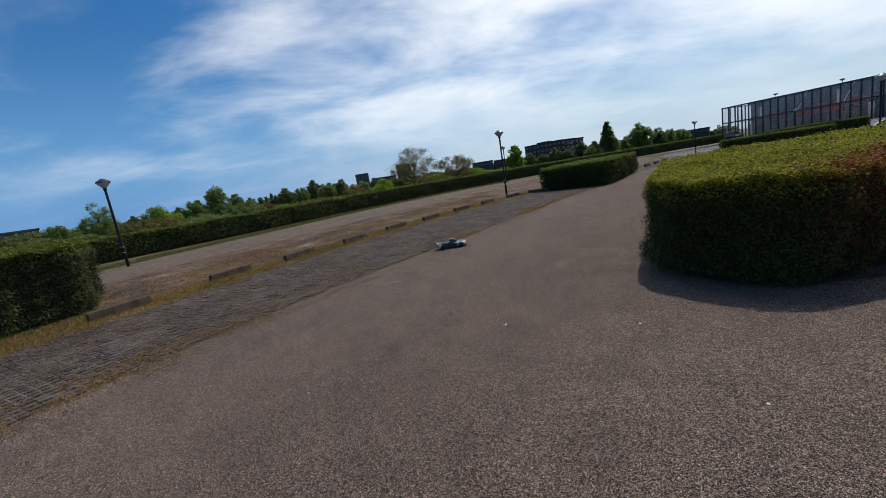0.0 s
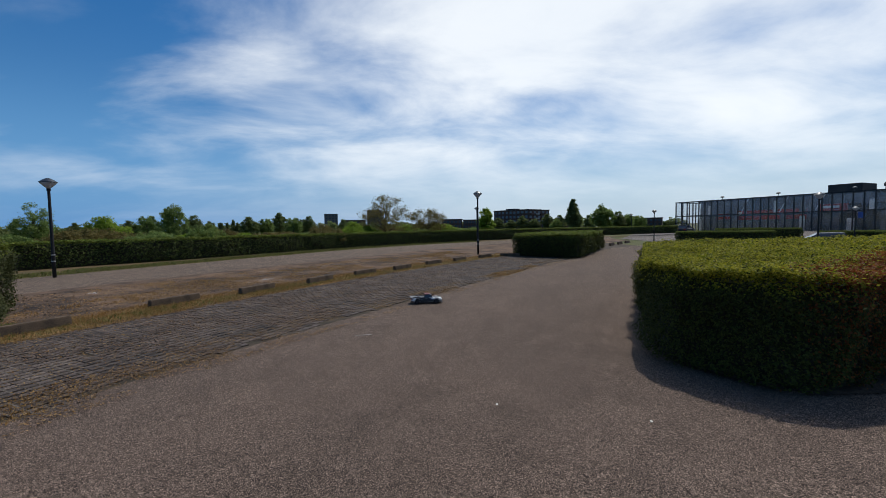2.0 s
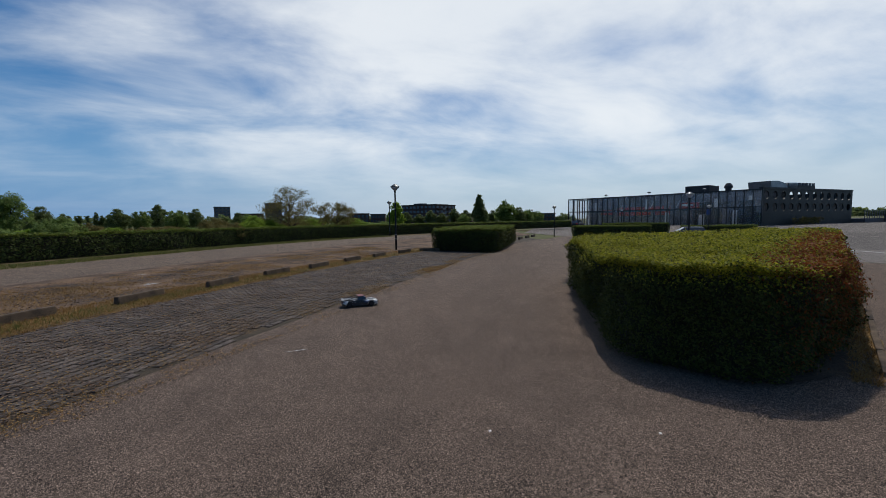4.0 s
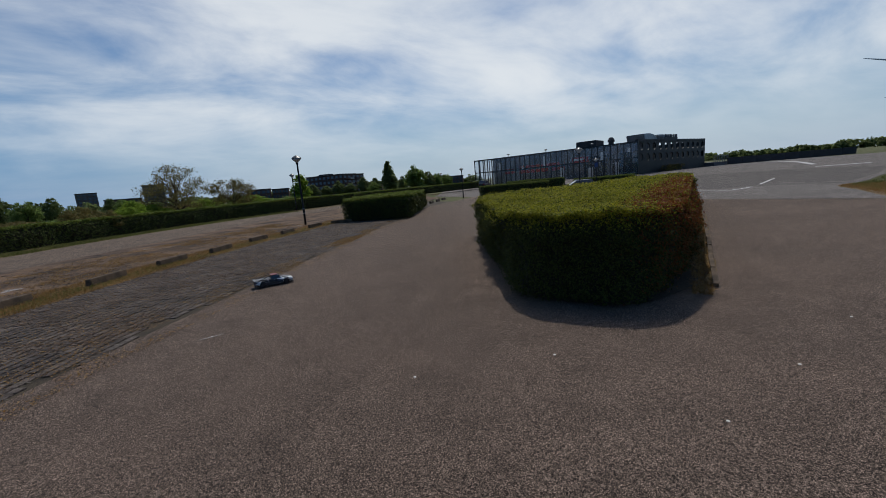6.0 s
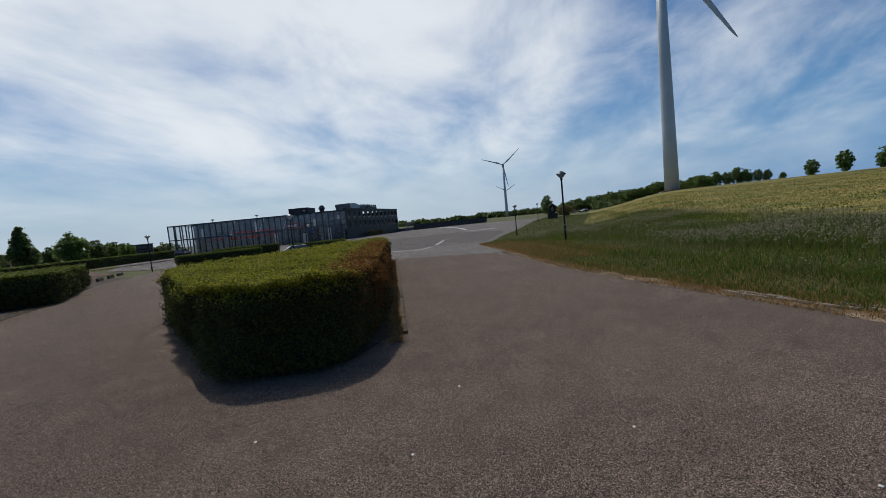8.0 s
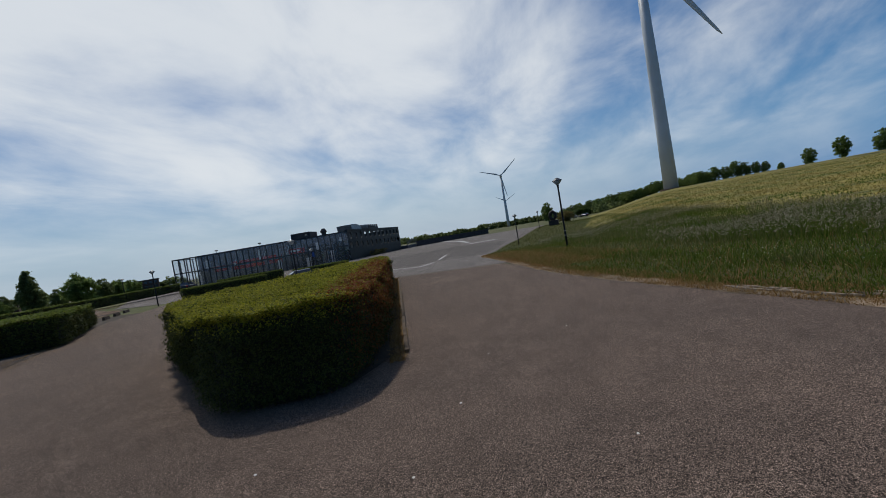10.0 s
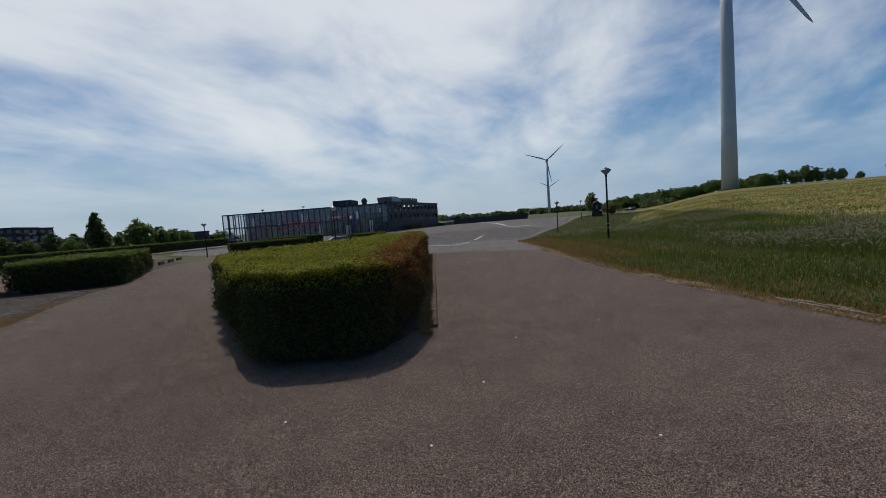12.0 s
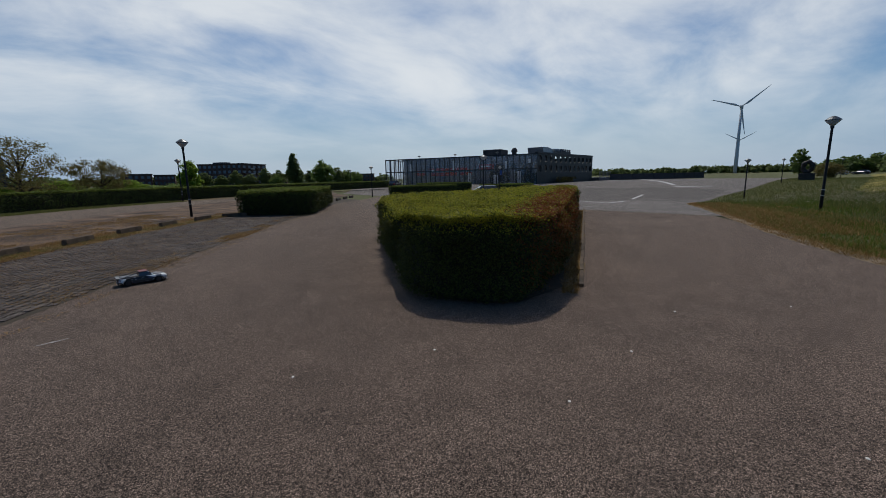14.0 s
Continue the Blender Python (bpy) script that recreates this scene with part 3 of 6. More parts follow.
# ---------- lines of the plan ----------
BLOCK_LINE = soft_line([(-11.6, -6.0), (-9.4, 0.9), (-7.45, 5.7), (-5.7, 10.0), (-3.75, 13.9), (-1.55, 17.75), (0.7, 21.2), (3.4, 25.2), (8.0, 32.5), (14.5, 41.0)])
BRICK_EDGE = soft_line([(-7.3, -8.0), (-5.45, -1.2), (-4.3, 2.1), (-3.05, 5.2), (-1.4, 8.2), (0.0, 10.8), (1.45, 13.4), (4.1, 18.3), (6.2, 21.0), (10.9, 30.6), (17.0, 39.5)])
FAR_NEAR = soft_line([(-16.6, -20.0), (-14.9, 0.4), (-12.2, 10.7), (-10.6, 14.0), (-8.8, 17.9), (-6.2, 22.8), (-3.9, 27.5), (-0.3, 33.5), (4.0, 40.0), (10.0, 46.0), (20.0, 54.0)])
FAR_FAR = soft_line([(-22.0, -20.0), (-20.4, 1.0), (-19.4, 5.0), (-16.4, 14.5), (-14.5, 19.1), (-12.2, 24.8), (-8.9, 32.4), (-2.0, 41.4), (4.4, 46.5), (11.0, 52.5), (22.0, 62.0)])
HEDGE_LINE = soft_line([(-29.5, -20.0), (-27.0, 1.5), (-25.3, 7.0), (-20.4, 17.5), (-16.9, 22.2), (-14.0, 28.0), (-10.0, 35.5), (-3.0, 44.5), (4.5, 51.0), (13.0, 58.0), (25.0, 66.0), (38.0, 73.0)])
GRASS_EDGE = soft_line([(2.0, -16.0), (4.1, -6.5), (6.0, -2.6), (8.0, -0.75), (9.7, 0.8), (12.6, 3.25), (16.6, 5.8), (21.0, 8.6), (26.6, 11.8), (30.9, 13.4)], 1) + [(34.3, 14.3), (46.0, 17.4), (66.0, 21.3), (112.0, 29.0)]

# ---------- ground ----------
def spread_axis(lo, hi, step, out):
    a = [lo + i * step for i in range(int((hi - lo) / step) + 1)]
    k, s = a[-1], step
    while k < out:
        s *= 1.35
        k += s
        a.append(k)
    k, s = a[0], step
    while k > -out:
        s *= 1.35
        k -= s
        a.insert(0, k)
    return a


def build_ground():
    xs, ys = spread_axis(-40, 170, 2.5, 3600), spread_axis(-45, 110, 2.5, 3600)
    gx, gy = np.meshgrid(xs, ys)
    gzv = ground_z(gx, gy) - 0.035
    verts = np.stack([gx, gy, gzv], -1).reshape(-1, 3)
    w = len(xs)
    faces = [(j * w + i, j * w + i + 1, (j + 1) * w + i + 1, (j + 1) * w + i) for j in range(len(ys) - 1) for i in range(w - 1)]
    mesh = bpy.data.meshes.new("ground")
    mesh.from_pydata(verts.tolist(), [], faces)
    mesh.polygons.foreach_set("use_smooth", np.ones(len(faces), dtype=bool))
    mesh.materials.append(M_GROUND)
    tagged(new("ground", mesh), "rough green and straw-coloured grassland reaching to the horizon", "ground", kind="structure")


build_ground()
right_edge = [p for p in GRASS_EDGE if p[0] < 17.4]
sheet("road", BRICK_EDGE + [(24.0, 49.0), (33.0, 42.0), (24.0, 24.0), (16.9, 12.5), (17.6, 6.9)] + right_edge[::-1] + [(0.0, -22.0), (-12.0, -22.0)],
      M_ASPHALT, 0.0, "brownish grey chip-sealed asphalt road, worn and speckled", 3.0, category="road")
lot_edge = [p for p in GRASS_EDGE if p[0] > 17.4]
sheet("pavement", [(17.6, 6.9), (16.9, 12.5), (24.0, 24.0), (33.0, 42.0), (24.0, 49.0), (21.0, 55.0), (36.0, 86.0), (60.0, 86.0), (84.0, 70.0), (125.0, 74.0), (125.0, 31.0)] + lot_edge[::-1],
      M_LOT, 0.004, "pale grey asphalt of the wide far car park", 4.0, category="car park")
sheet("road_behind", FAR_NEAR + FAR_FAR[::-1], M_FAR_ROAD, 0.006, "pale worn asphalt access lane beside the hedge", 3.0, category="road")
sheet("parking_ground", BLOCK_LINE + [(20.0, 50.0)] + [(x - 0.35, y) for x, y in FAR_NEAR[::-1]], M_GRAVEL, -0.002,
      "reddish brown weedy gravel of unused parking bays", 1.5, category="gravel")
sheet("brick_bed", BLOCK_LINE + BRICK_EDGE[::-1], M_JOINT, -0.012, "sandy joints with dry weeds under the brick parking bays", 3.0, category="ground")
verge_line = [(x, y) for x, y in HEDGE_LINE if y < 70]
sheet("verge", FAR_FAR + verge_line[::-1], M_VERGE, -0.012, "dry yellow brown grass verge along the hedge", 3.0, category="grass")
meadow_out = [(112.0, 20.0), (60.0, 10.0), (34.0, 3.0), (26.0, -6.0), (22.0, -20.0)]
sheet("meadow", GRASS_EDGE + meadow_out, M_MEADOW, -0.015, "soil under the long green roadside grass", 3.0, category="grass")


def beside(line, off, ragged, seed):
    """A copy of a polyline, off metres to its right, with a ragged course."""
    out = []
    for i, (p, d) in enumerate(along(line, 0.22)):
        k = off + ragged * (noise.noise((p.x * 0.9, p.y * 0.9, seed)) + 0.7 * noise.noise((p.x * 3.1, p.y * 3.1, seed)))
        out.append((p.x + d.y * k, p.y - d.x * k))
    return out


crumb_line = [p for p in GRASS_EDGE if -6 < p[1] and p[0] < 36]
sheet("road_edge", beside(crumb_line, -0.10, 0.10, 1.0) + beside(crumb_line, 0.22, 0.30, 2.0)[::-1], M_CRUMB, 0.006, "crumbling pale edge of the road with dry dirt", 6.0, category="road edge")
turf_line = [p for p in BLOCK_LINE if -7 < p[1] < 25]
sheet("dry_turf", beside(turf_line, -0.45, 0.55, 3.0) + beside(turf_line, 0.62, 0.34, 4.0)[::-1], M_OCHRE, 0.008, "strip of dry ochre turf round the parking blocks", 6.0, category="grass")

def broken_edge():
    """Long pale slivers of worn concrete lying along the crumbled side of the road."""
    gen = random.Random(17)
    root = thing("broken_kerb", pose(0, 0, 0), "pale broken concrete slivers along the crumbled road edge", "kerb", kind="structure")
    line = [(5.0, -4.6), (5.9, -3.2), (6.7, -2.35), (7.5, -1.55), (8.2, -0.8)]
    spots = along(line, 0.16)
    for i, (p, d) in enumerate(spots):
        off, length, wide = gen.uniform(-0.10, 0.55) * (1.25 - i / len(spots)), gen.uniform(0.18, 0.75), gen.uniform(0.018, 0.05)
        bm = bmesh.new()
        n = 7
        top, foot = [], []
        for j in range(n):
            u = (j / (n - 1) - 0.5) * length
            w = wide * (0.25 + 0.75 * math.sin(math.pi * (j + 0.4) / (n - 0.2))) * gen.uniform(0.6, 1.2)
            sway = gen.uniform(-0.012, 0.012)
            for ring, z, k in ((top, 0.022, 0.8), (foot, -0.01, 1.0)):
                ring.append((bm.verts.new((u, sway - w * k, z)), bm.verts.new((u, sway + w * k, z))))
        for j in range(n - 1):
            (a, b), (c, e) = top[j], top[j + 1]
            (fa, fb), (fc, fe) = foot[j], foot[j + 1]
            bm.faces.new((a, c, e, b))
            bm.faces.new((fa, fc, c, a))
            bm.faces.new((b, e, fe, fb))
        bmesh.ops.recalc_face_normals(bm, faces=bm.faces[:])
        ob = part("sliver", bm, M_SLIVER, root)
        q = p + Vector((d.y, -d.x)) * off
        ob.matrix_basis = pose(q.x, q.y, gz(q.x, q.y) + 0.008, 0, 0, math.degrees(math.atan2(d.y, d.x)) + gen.uniform(-6, 6))


broken_edge()
bed_edge = [(5.05, 3.86), (16.4, 11.98)]
sheet("dry_turf", beside(bed_edge, -0.08, 0.07, 7.0) + beside(bed_edge, 0.03, 0.05, 8.0)[::-1], M_OCHRE, 0.020, "narrow line of dry grass along the hedge edging", 6.0, category="grass")
mound_ring = [(22.0, -20.0), (26.0, -6.0), (34.0, 3.0), (60.0, 9.9), (112.0, 16.0), (160.0, 24.0), (172.0, 0.0), (172.0, -90.0), (90.0, -120.0), (30.0, -60.0)]
sheet("mown_slope", mound_ring, M_MOWN, 0.02, "mown straw and green meadow slope rising to the turbine", 4.0, category="grass")


# ---------- hedges ----------
def hedge(name, ring, height, leaf, density, label, group="", near=None, young=0.9, red=None, seed=1, bright=False, side_leaf=None, lump=1.0):
    """A clipped hedge over a plan ring: twiggy core, side leaves, young leaves in a painted sunlit tone on the top."""
    rng = np.random.default_rng(seed)
    ring = soft_ring(ring, 2)
    cx, cy = sum(p[0] for p in ring) / len(ring), sum(p[1] for p in ring) / len(ring)
    base = gz(cx, cy)
    root = thing(name, pose(cx, cy, base), label, "hedge", group)
    ring = [(x - cx, y - cy) for x, y in ring]
    area2 = sum(a[0] * b[1] - b[0] * a[1] for a, b in zip(ring, ring[1:] + ring[:1]))
    if area2 < 0:
        ring = ring[::-1]
    n = len(ring)
    P = np.array(ring)
    E = np.roll(P, -1, 0) - P
    L = np.linalg.norm(E, axis=1)
    N = np.stack([E[:, 1], -E[:, 0]], 1) / (L[:, None] + 1e-9)
    # core: set back behind the leaves
    VN = N + np.roll(N, 1, 0)
    VN /= np.linalg.norm(VN, axis=1)[:, None] + 1e-9
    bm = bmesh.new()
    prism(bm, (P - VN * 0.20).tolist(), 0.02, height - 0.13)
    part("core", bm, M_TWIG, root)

    def wave(x, y, z):
        return lump * (0.055 * np.sin(1.7 * x + 0.8 * y + 2.1 * z) + 0.04 * np.sin(3.9 * y - 2.2 * x + 1.3 * z) + 0.03 * np.sin(7.1 * x + 5.3 * y - 4.0 * z) + 0.045 * np.sin(11.0 * x + 9.0 * z) * np.sin(9.0 * y - 10.0 * z + 1.0))

    def keep(x, y):
        if near is None:
            return np.ones(len(x), bool)
        d = np.hypot(x + cx - near[0], y + cy - near[1])
        return rng.random(len(x)) < np.clip((near[2] / np.maximum(d, 0.1)) ** 1.3, near[3], 1.0)

    # sides
    count = rng.multinomial(int(L.sum() * height * density), L / L.sum())
    seg = np.repeat(np.arange(n), count)
    t = rng.random(len(seg))
    z = 0.03 + (height - 0.03) * rng.random(len(seg)) ** 0.85
    xy = P[seg] + E[seg] * t[:, None]
    off = wave(xy[:, 0] + cx, xy[:, 1] + cy, z) + rng.normal(-0.02, 0.045, len(seg))
    off -= 0.20 * smooth01(z, height - 0.26, height + 0.04) + 0.10 * (1 - smooth01(z, 0.0, 0.28))
    xy = xy + N[seg] * off[:, None]
    pts = np.c_[xy, z]
    nor = np.c_[N[seg], 0.35 * np.ones(len(seg))]
    k = keep(pts[:, 0], pts[:, 1])
    pts, nor = pts[k], nor[k]
    # top: scattered in the box round the ring, kept where inside
    lo, hi = P.min(0), P.max(0)
    m = int((hi - lo).prod() * density * 2.1)
    q = lo + rng.random((m, 2)) * (hi - lo)
    inside = np.zeros(m, bool)
    for i in range(n):
        (ax, ay), (bx, by) = P[i], P[(i + 1) % n]
        cross = (ay > q[:, 1]) != (by > q[:, 1])
        inside ^= cross & (q[:, 0] < (bx - ax) * (q[:, 1] - ay) / (by - ay + 1e-12) + ax)
    q = q[inside]
    zt = height - 0.02 + 0.5 * wave(q[:, 0] + cx, q[:, 1] + cy, 0 * q[:, 0]) + rng.normal(0, 0.028, len(q))
    zt += np.where(rng.random(len(q)) < 0.02, rng.uniform(0.02, 0.09, len(q)), 0)
    top = np.c_[q, zt]
    tnor = np.tile([0, 0, 1.0], (len(q), 1))
    k = keep(top[:, 0], top[:, 1])
    top, tnor = top[k], tnor[k]
    # top and upper edge take the lighter leaves: young growth coloured as if sunlit
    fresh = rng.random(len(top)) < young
    edge_sunlit = rng.random(len(pts)) < young * 0.85 * smooth01(pts[:, 2], height - 0.30, height - 0.03)
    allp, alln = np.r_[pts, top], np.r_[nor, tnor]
    is_sunlit_young = np.r_[edge_sunlit, fresh]
    is_red = np.zeros(len(allp), bool)
    if red is not None:
        (ax, ay), (bx, by), width = red
        d = np.array([bx - ax, by - ay])
        length = np.linalg.norm(d)
        d /= length
        rel = allp[:, :2] + np.array([cx - ax, cy - ay])
        s, c = rel @ d, rel @ np.array([-d[1], d[0]])
        chance = smooth01(s, -0.2, 0.7) * (1 - smooth01(s, length * 0.7, length)) * (1 - smooth01(c, width * 0.35, width)) * (0.35 + 0.65 * smooth01(allp[:, 2], 0.2, height))
        is_red = rng.random(len(allp)) < 0.78 * chance
    size = np.full(len(allp), leaf)
    if near is not None:
        d = np.hypot(allp[:, 0] + cx - near[0], allp[:, 1] + cy - near[1])
        size = leaf * np.clip((d / near[2]) ** 0.55, 1.0, 2.6)
    Q = leaf_quads(rng, allp, alln, size)
    quads("foliage", Q[~is_sunlit_young & ~is_red], side_leaf or M_LEAF, root)
    quads("young_foliage", Q[is_sunlit_young & ~is_red], M_SUNLIT_YOUNG if bright else M_SUNLIT_TOP, root)
    if is_red.any():
        tagged(quads("reddish_foliage", Q[is_red], M_RED, root), "reddish brown hedge leaves")
    return root


HEDGE_A = [(3.75, 3.72), (4.72, 4.05), (16.3, 12.3), (16.2, 13.9), (10.5, 12.2), (5.35, 11.5), (2.72, 5.45), (2.66, 4.75), (3.2, 4.08)]
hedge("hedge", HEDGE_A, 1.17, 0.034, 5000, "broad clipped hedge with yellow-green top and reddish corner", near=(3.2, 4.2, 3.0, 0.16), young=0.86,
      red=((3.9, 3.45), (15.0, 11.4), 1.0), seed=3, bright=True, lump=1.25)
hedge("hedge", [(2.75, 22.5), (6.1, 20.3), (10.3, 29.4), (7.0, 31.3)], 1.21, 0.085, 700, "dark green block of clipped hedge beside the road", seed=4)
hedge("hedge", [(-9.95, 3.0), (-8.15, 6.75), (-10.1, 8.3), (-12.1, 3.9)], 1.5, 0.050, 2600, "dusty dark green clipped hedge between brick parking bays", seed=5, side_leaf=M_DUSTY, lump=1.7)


def long_hedge():
    line = HEDGE_LINE
    left = []
    for i, (x, y) in enumerate(line):
        ax, ay = line[max(i - 1, 0)]
        bx, by = line[min(i + 1, len(line) - 1)]
        d = math.hypot(bx - ax, by - ay)
        left.append((x - (by - ay) / d * 1.5, y + (bx - ax) / d * 1.5))
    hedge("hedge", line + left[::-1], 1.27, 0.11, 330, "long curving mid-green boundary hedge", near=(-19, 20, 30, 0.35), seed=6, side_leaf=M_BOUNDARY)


long_hedge()
hedge("hedge", [(23.9, 46.2), (32.5, 43.1), (33.3, 45.0), (24.7, 48.1)], 1.5, 0.13, 260, "low clipped hedge in front of the glass building", seed=7, side_leaf=M_BOUNDARY)
hedge("hedge", [(34.2, 56.6), (41.5, 51.3), (42.4, 52.6), (35.1, 57.9)], 1.6, 0.15, 200, "low clipped hedge along the far car park", seed=8, side_leaf=M_BOUNDARY)
hedge("hedge", [(38.6, 46.0), (44.3, 40.5), (45.4, 41.6), (39.7, 47.1)], 1.35, 0.15, 200, "low clipped hedge along the far car park", seed=9, side_leaf=M_BOUNDARY)

# soil strip with a narrow concrete edging beside the big hedge
sheet("planting_bed", [(2.85, 4.75), (3.3, 4.1), (3.75, 3.86), (4.25, 3.90), (4.85, 3.98), (16.5, 12.12), (16.4, 13.9), (10.5, 12.3), (5.4, 11.4), (2.85, 5.4)], M_SOIL, 0.012, "dark soil and litter under the big hedge", 2.0, category="soil")


def edging():
    root = thing("kerb_edging", pose(0, 0, 0), "narrow weathered concrete edging along the hedge bed", "kerb", kind="structure")
    bm = boxed(0.01, 0.99, -0.035, 0.035, -0.05, 0.055, 0.008)
    first = part("edging_stone", bm, M_CONCRETE, root)
    for i, (p, d) in enumerate(along([(4.95, 3.80), (16.5, 12.06)], 1.0)):
        ob = first if i == 0 else new("edging_stone", first.data)
        ob.parent = root
        ob.matrix_basis = pose(p.x, p.y, gz(p.x, p.y) + 0.004 * math.sin(i * 2.3), 0, 0, math.degrees(math.atan2(d.y, d.x)) + 0.6 * math.sin(i * 1.7))


edging()


# ---------- kerb blocks of the bays ----------
def stop_block(m, label):
    root = thing("parking_block", m, label, "parking block", "parking blocks")
    bm = bmesh.new()
    box(bm, 0.0, 1.12, -0.09, 0.09, -0.05, 0.175)
    for v in bm.verts:
        if v.co.z > 0:
            v.co.y *= 0.72
            v.co.x = 0.56 + (v.co.x - 0.56) * 0.985
    bmesh.ops.bevel(bm, geom=bm.edges[:], offset=0.012, segments=2, affect="EDGES")
    part("block", bm, M_CONCRETE, root)
    return root


STARTS = [(-11.1, -3.6), (-9.35, 1.0), (-7.45, 5.72), (-6.75, 8.25), (-5.67, 9.98), (-4.62, 11.92), (-3.70, 13.92), (-2.58, 15.6), (-1.5, 17.75), (-0.3, 19.5), (1.0, 21.35), (2.2, 22.55)]
heads = [20, 20, 21, 23, 21, 21, 27, 27, 31, 28, 36, 98]
first_block = None
for (x, y), h in zip(STARTS, heads):
    m = pose(x, y, 0, 0, 0, 90 - h)
    if first_block is None:
        first_block = stop_block(m, "weathered grey concrete parking block in dry weeds")
    else:
        copy_thing(first_block, m)
for x, y, h in ((12.0, 33.2, 35), (13.4, 35.2, 36), (14.8, 37.2, 37)):
    copy_thing(first_block, pose(x, y, 0, 0, 0, 90 - h))


# ---------- street lamps ----------
def street_lamp(m, label, tall=3.8):
    root = thing("street_lamp", m, label, "street lamp", "street lamps")
    k = tall - 0.42
    part("pole", lathe([(0.060, -0.1), (0.060, 0.9), (0.052, 0.95), (0.045, k), (0.032, k + 0.05)], 14), M_POST, root, smooth=True)
    for z in (0.62, 0.86):
        part("band", lathe([(0.062, z), (0.064, z + 0.01), (0.064, z + 0.025), (0.062, z + 0.035)], 14), M_BAND, root, "pale reflective band")
    part("diffuser", lathe([(0.05, k + 0.02), (0.09, k + 0.06), (0.245, k + 0.225), (0.25, k + 0.25)], 18), M_LAMPGLASS, root, "grey translucent lamp bowl", True)
    part("shade", lathe([(0.272, k + 0.25), (0.272, k + 0.275), (0.17, k + 0.35), (0.06, k + 0.415), (0.02, k + 0.42)], 18), M_LAMPCAP, root, "dark shallow conical cap")
    part("collar", lathe([(0.066, k - 0.06), (0.066, k + 0.02), (0.05, k + 0.03)], 12), M_POST, root)
    return root


lamp = street_lamp(pose(-15.5, 14.2, 0), "black street lamp with diamond-shaped head beside the lane")
for x, y, tall in ((1.02, 24.3, 3.85), (23.17, 4.93, 3.95), (1.5, 44.9, 3.9), (21.8, 47.0, 3.8), (21.4, 25.1, 3.85), (37.4, 40.3, 3.8), (41.4, 62.5, 3.8), (32.0, 78.7, 3.8),
                   (44.1, 14.6, 3.6), (82.6, 22.3, 3.9), (118.0, 21.9, 4.0)):
    copy_thing(lamp, pose(x, y, gz(x, y), 0, 0, 7 * x) @ Matrix.Diagonal((1, 1, tall / 3.8, 1)))


# ---------- wind turbines ----------
def wind_turbine(x, y, hub, blade, base_r, turn_deg, yaw, label):
    z = gz(x, y)
    root = thing("wind_turbine", pose(x, y, z, 0, 0, yaw), label, "wind turbine", "wind turbines")
    h = hub - z
    part("foundation", lathe([(base_r * 1.5, -0.6), (base_r * 1.5, 0.12), (base_r * 1.45, 0.2)], 28), M_CONCRETE, root, "round concrete foundation")
    part("tower", lathe([(base_r, 0.1), (base_r * 0.90, h * 0.25), (base_r * 0.78, h * 0.55), (base_r * 0.56, h - 1.5)], 36), M_WHITE, root, smooth=True)
    bm = bmesh.new()
    box(bm, -1.7, 1.7, -2.8, 7.5, h - 1.7, h + 1.9, 0.5)
    part("nacelle", bm, M_WHITE, root)
    part("hub", lathe([(0.4, 0), (1.3, 0.5), (1.6, 1.4), (1.6, 2.6)], 18, pose(0, -5.2, h, 90) @ pose(0, 0, -2.4)), M_WHITE, root, smooth=True)
    bm = bmesh.new()
    rings = []
    for t, w, th in ((0.0, 1.5, 1.5), (0.06, 1.6, 1.4), (0.2, 3.2, 0.9), (0.45, 2.2, 0.55), (0.75, 1.4, 0.3), (0.95, 0.8, 0.15), (1.0, 0.25, 0.08)):
        w, th = w * blade / 40, th * blade / 40
        rings.append([bm.verts.new((w * (0.35 * math.cos(a) + (0.15 if t > 0.1 else 0)) * 1.3, th * 0.5 * math.sin(a), 1.0 + t * blade)) for a in [2 * math.pi * i / 10 for i in range(10)]])
    for a, b in zip(rings, rings[1:]):
        for i in range(10):
            bm.faces.new((a[i], a[(i + 1) % 10], b[(i + 1) % 10], b[i]))
    bm.faces.new(rings[-1])
    bm.faces.new(rings[0][::-1])
    bmesh.ops.recalc_face_normals(bm, faces=bm.faces[:])
    first = part("blade", bm, M_WHITE, root, smooth=True)
    for i in range(3):
        ob = first if i == 0 else new("blade", first.data)
        ob.parent = root
        ob.matrix_basis = pose(0, -4.6, h, 0, turn_deg + 120 * i, 0)
    return root


# yaw turns the rotor (its -y side) towards the viewer
wind_turbine(155.0, -4.1, 83.0, 39.0, 2.25, 152, -88, "tall white wind turbine on the grassy mound")
wind_turbine(561.0, 195.3, 75.0, 31.0, 2.0, 50, -71, "distant white three-bladed wind turbine")
wind_turbine(1008.5, 348.6, 66.4, 30.0, 2.0, 60, -71, "farther white three-bladed wind turbine")


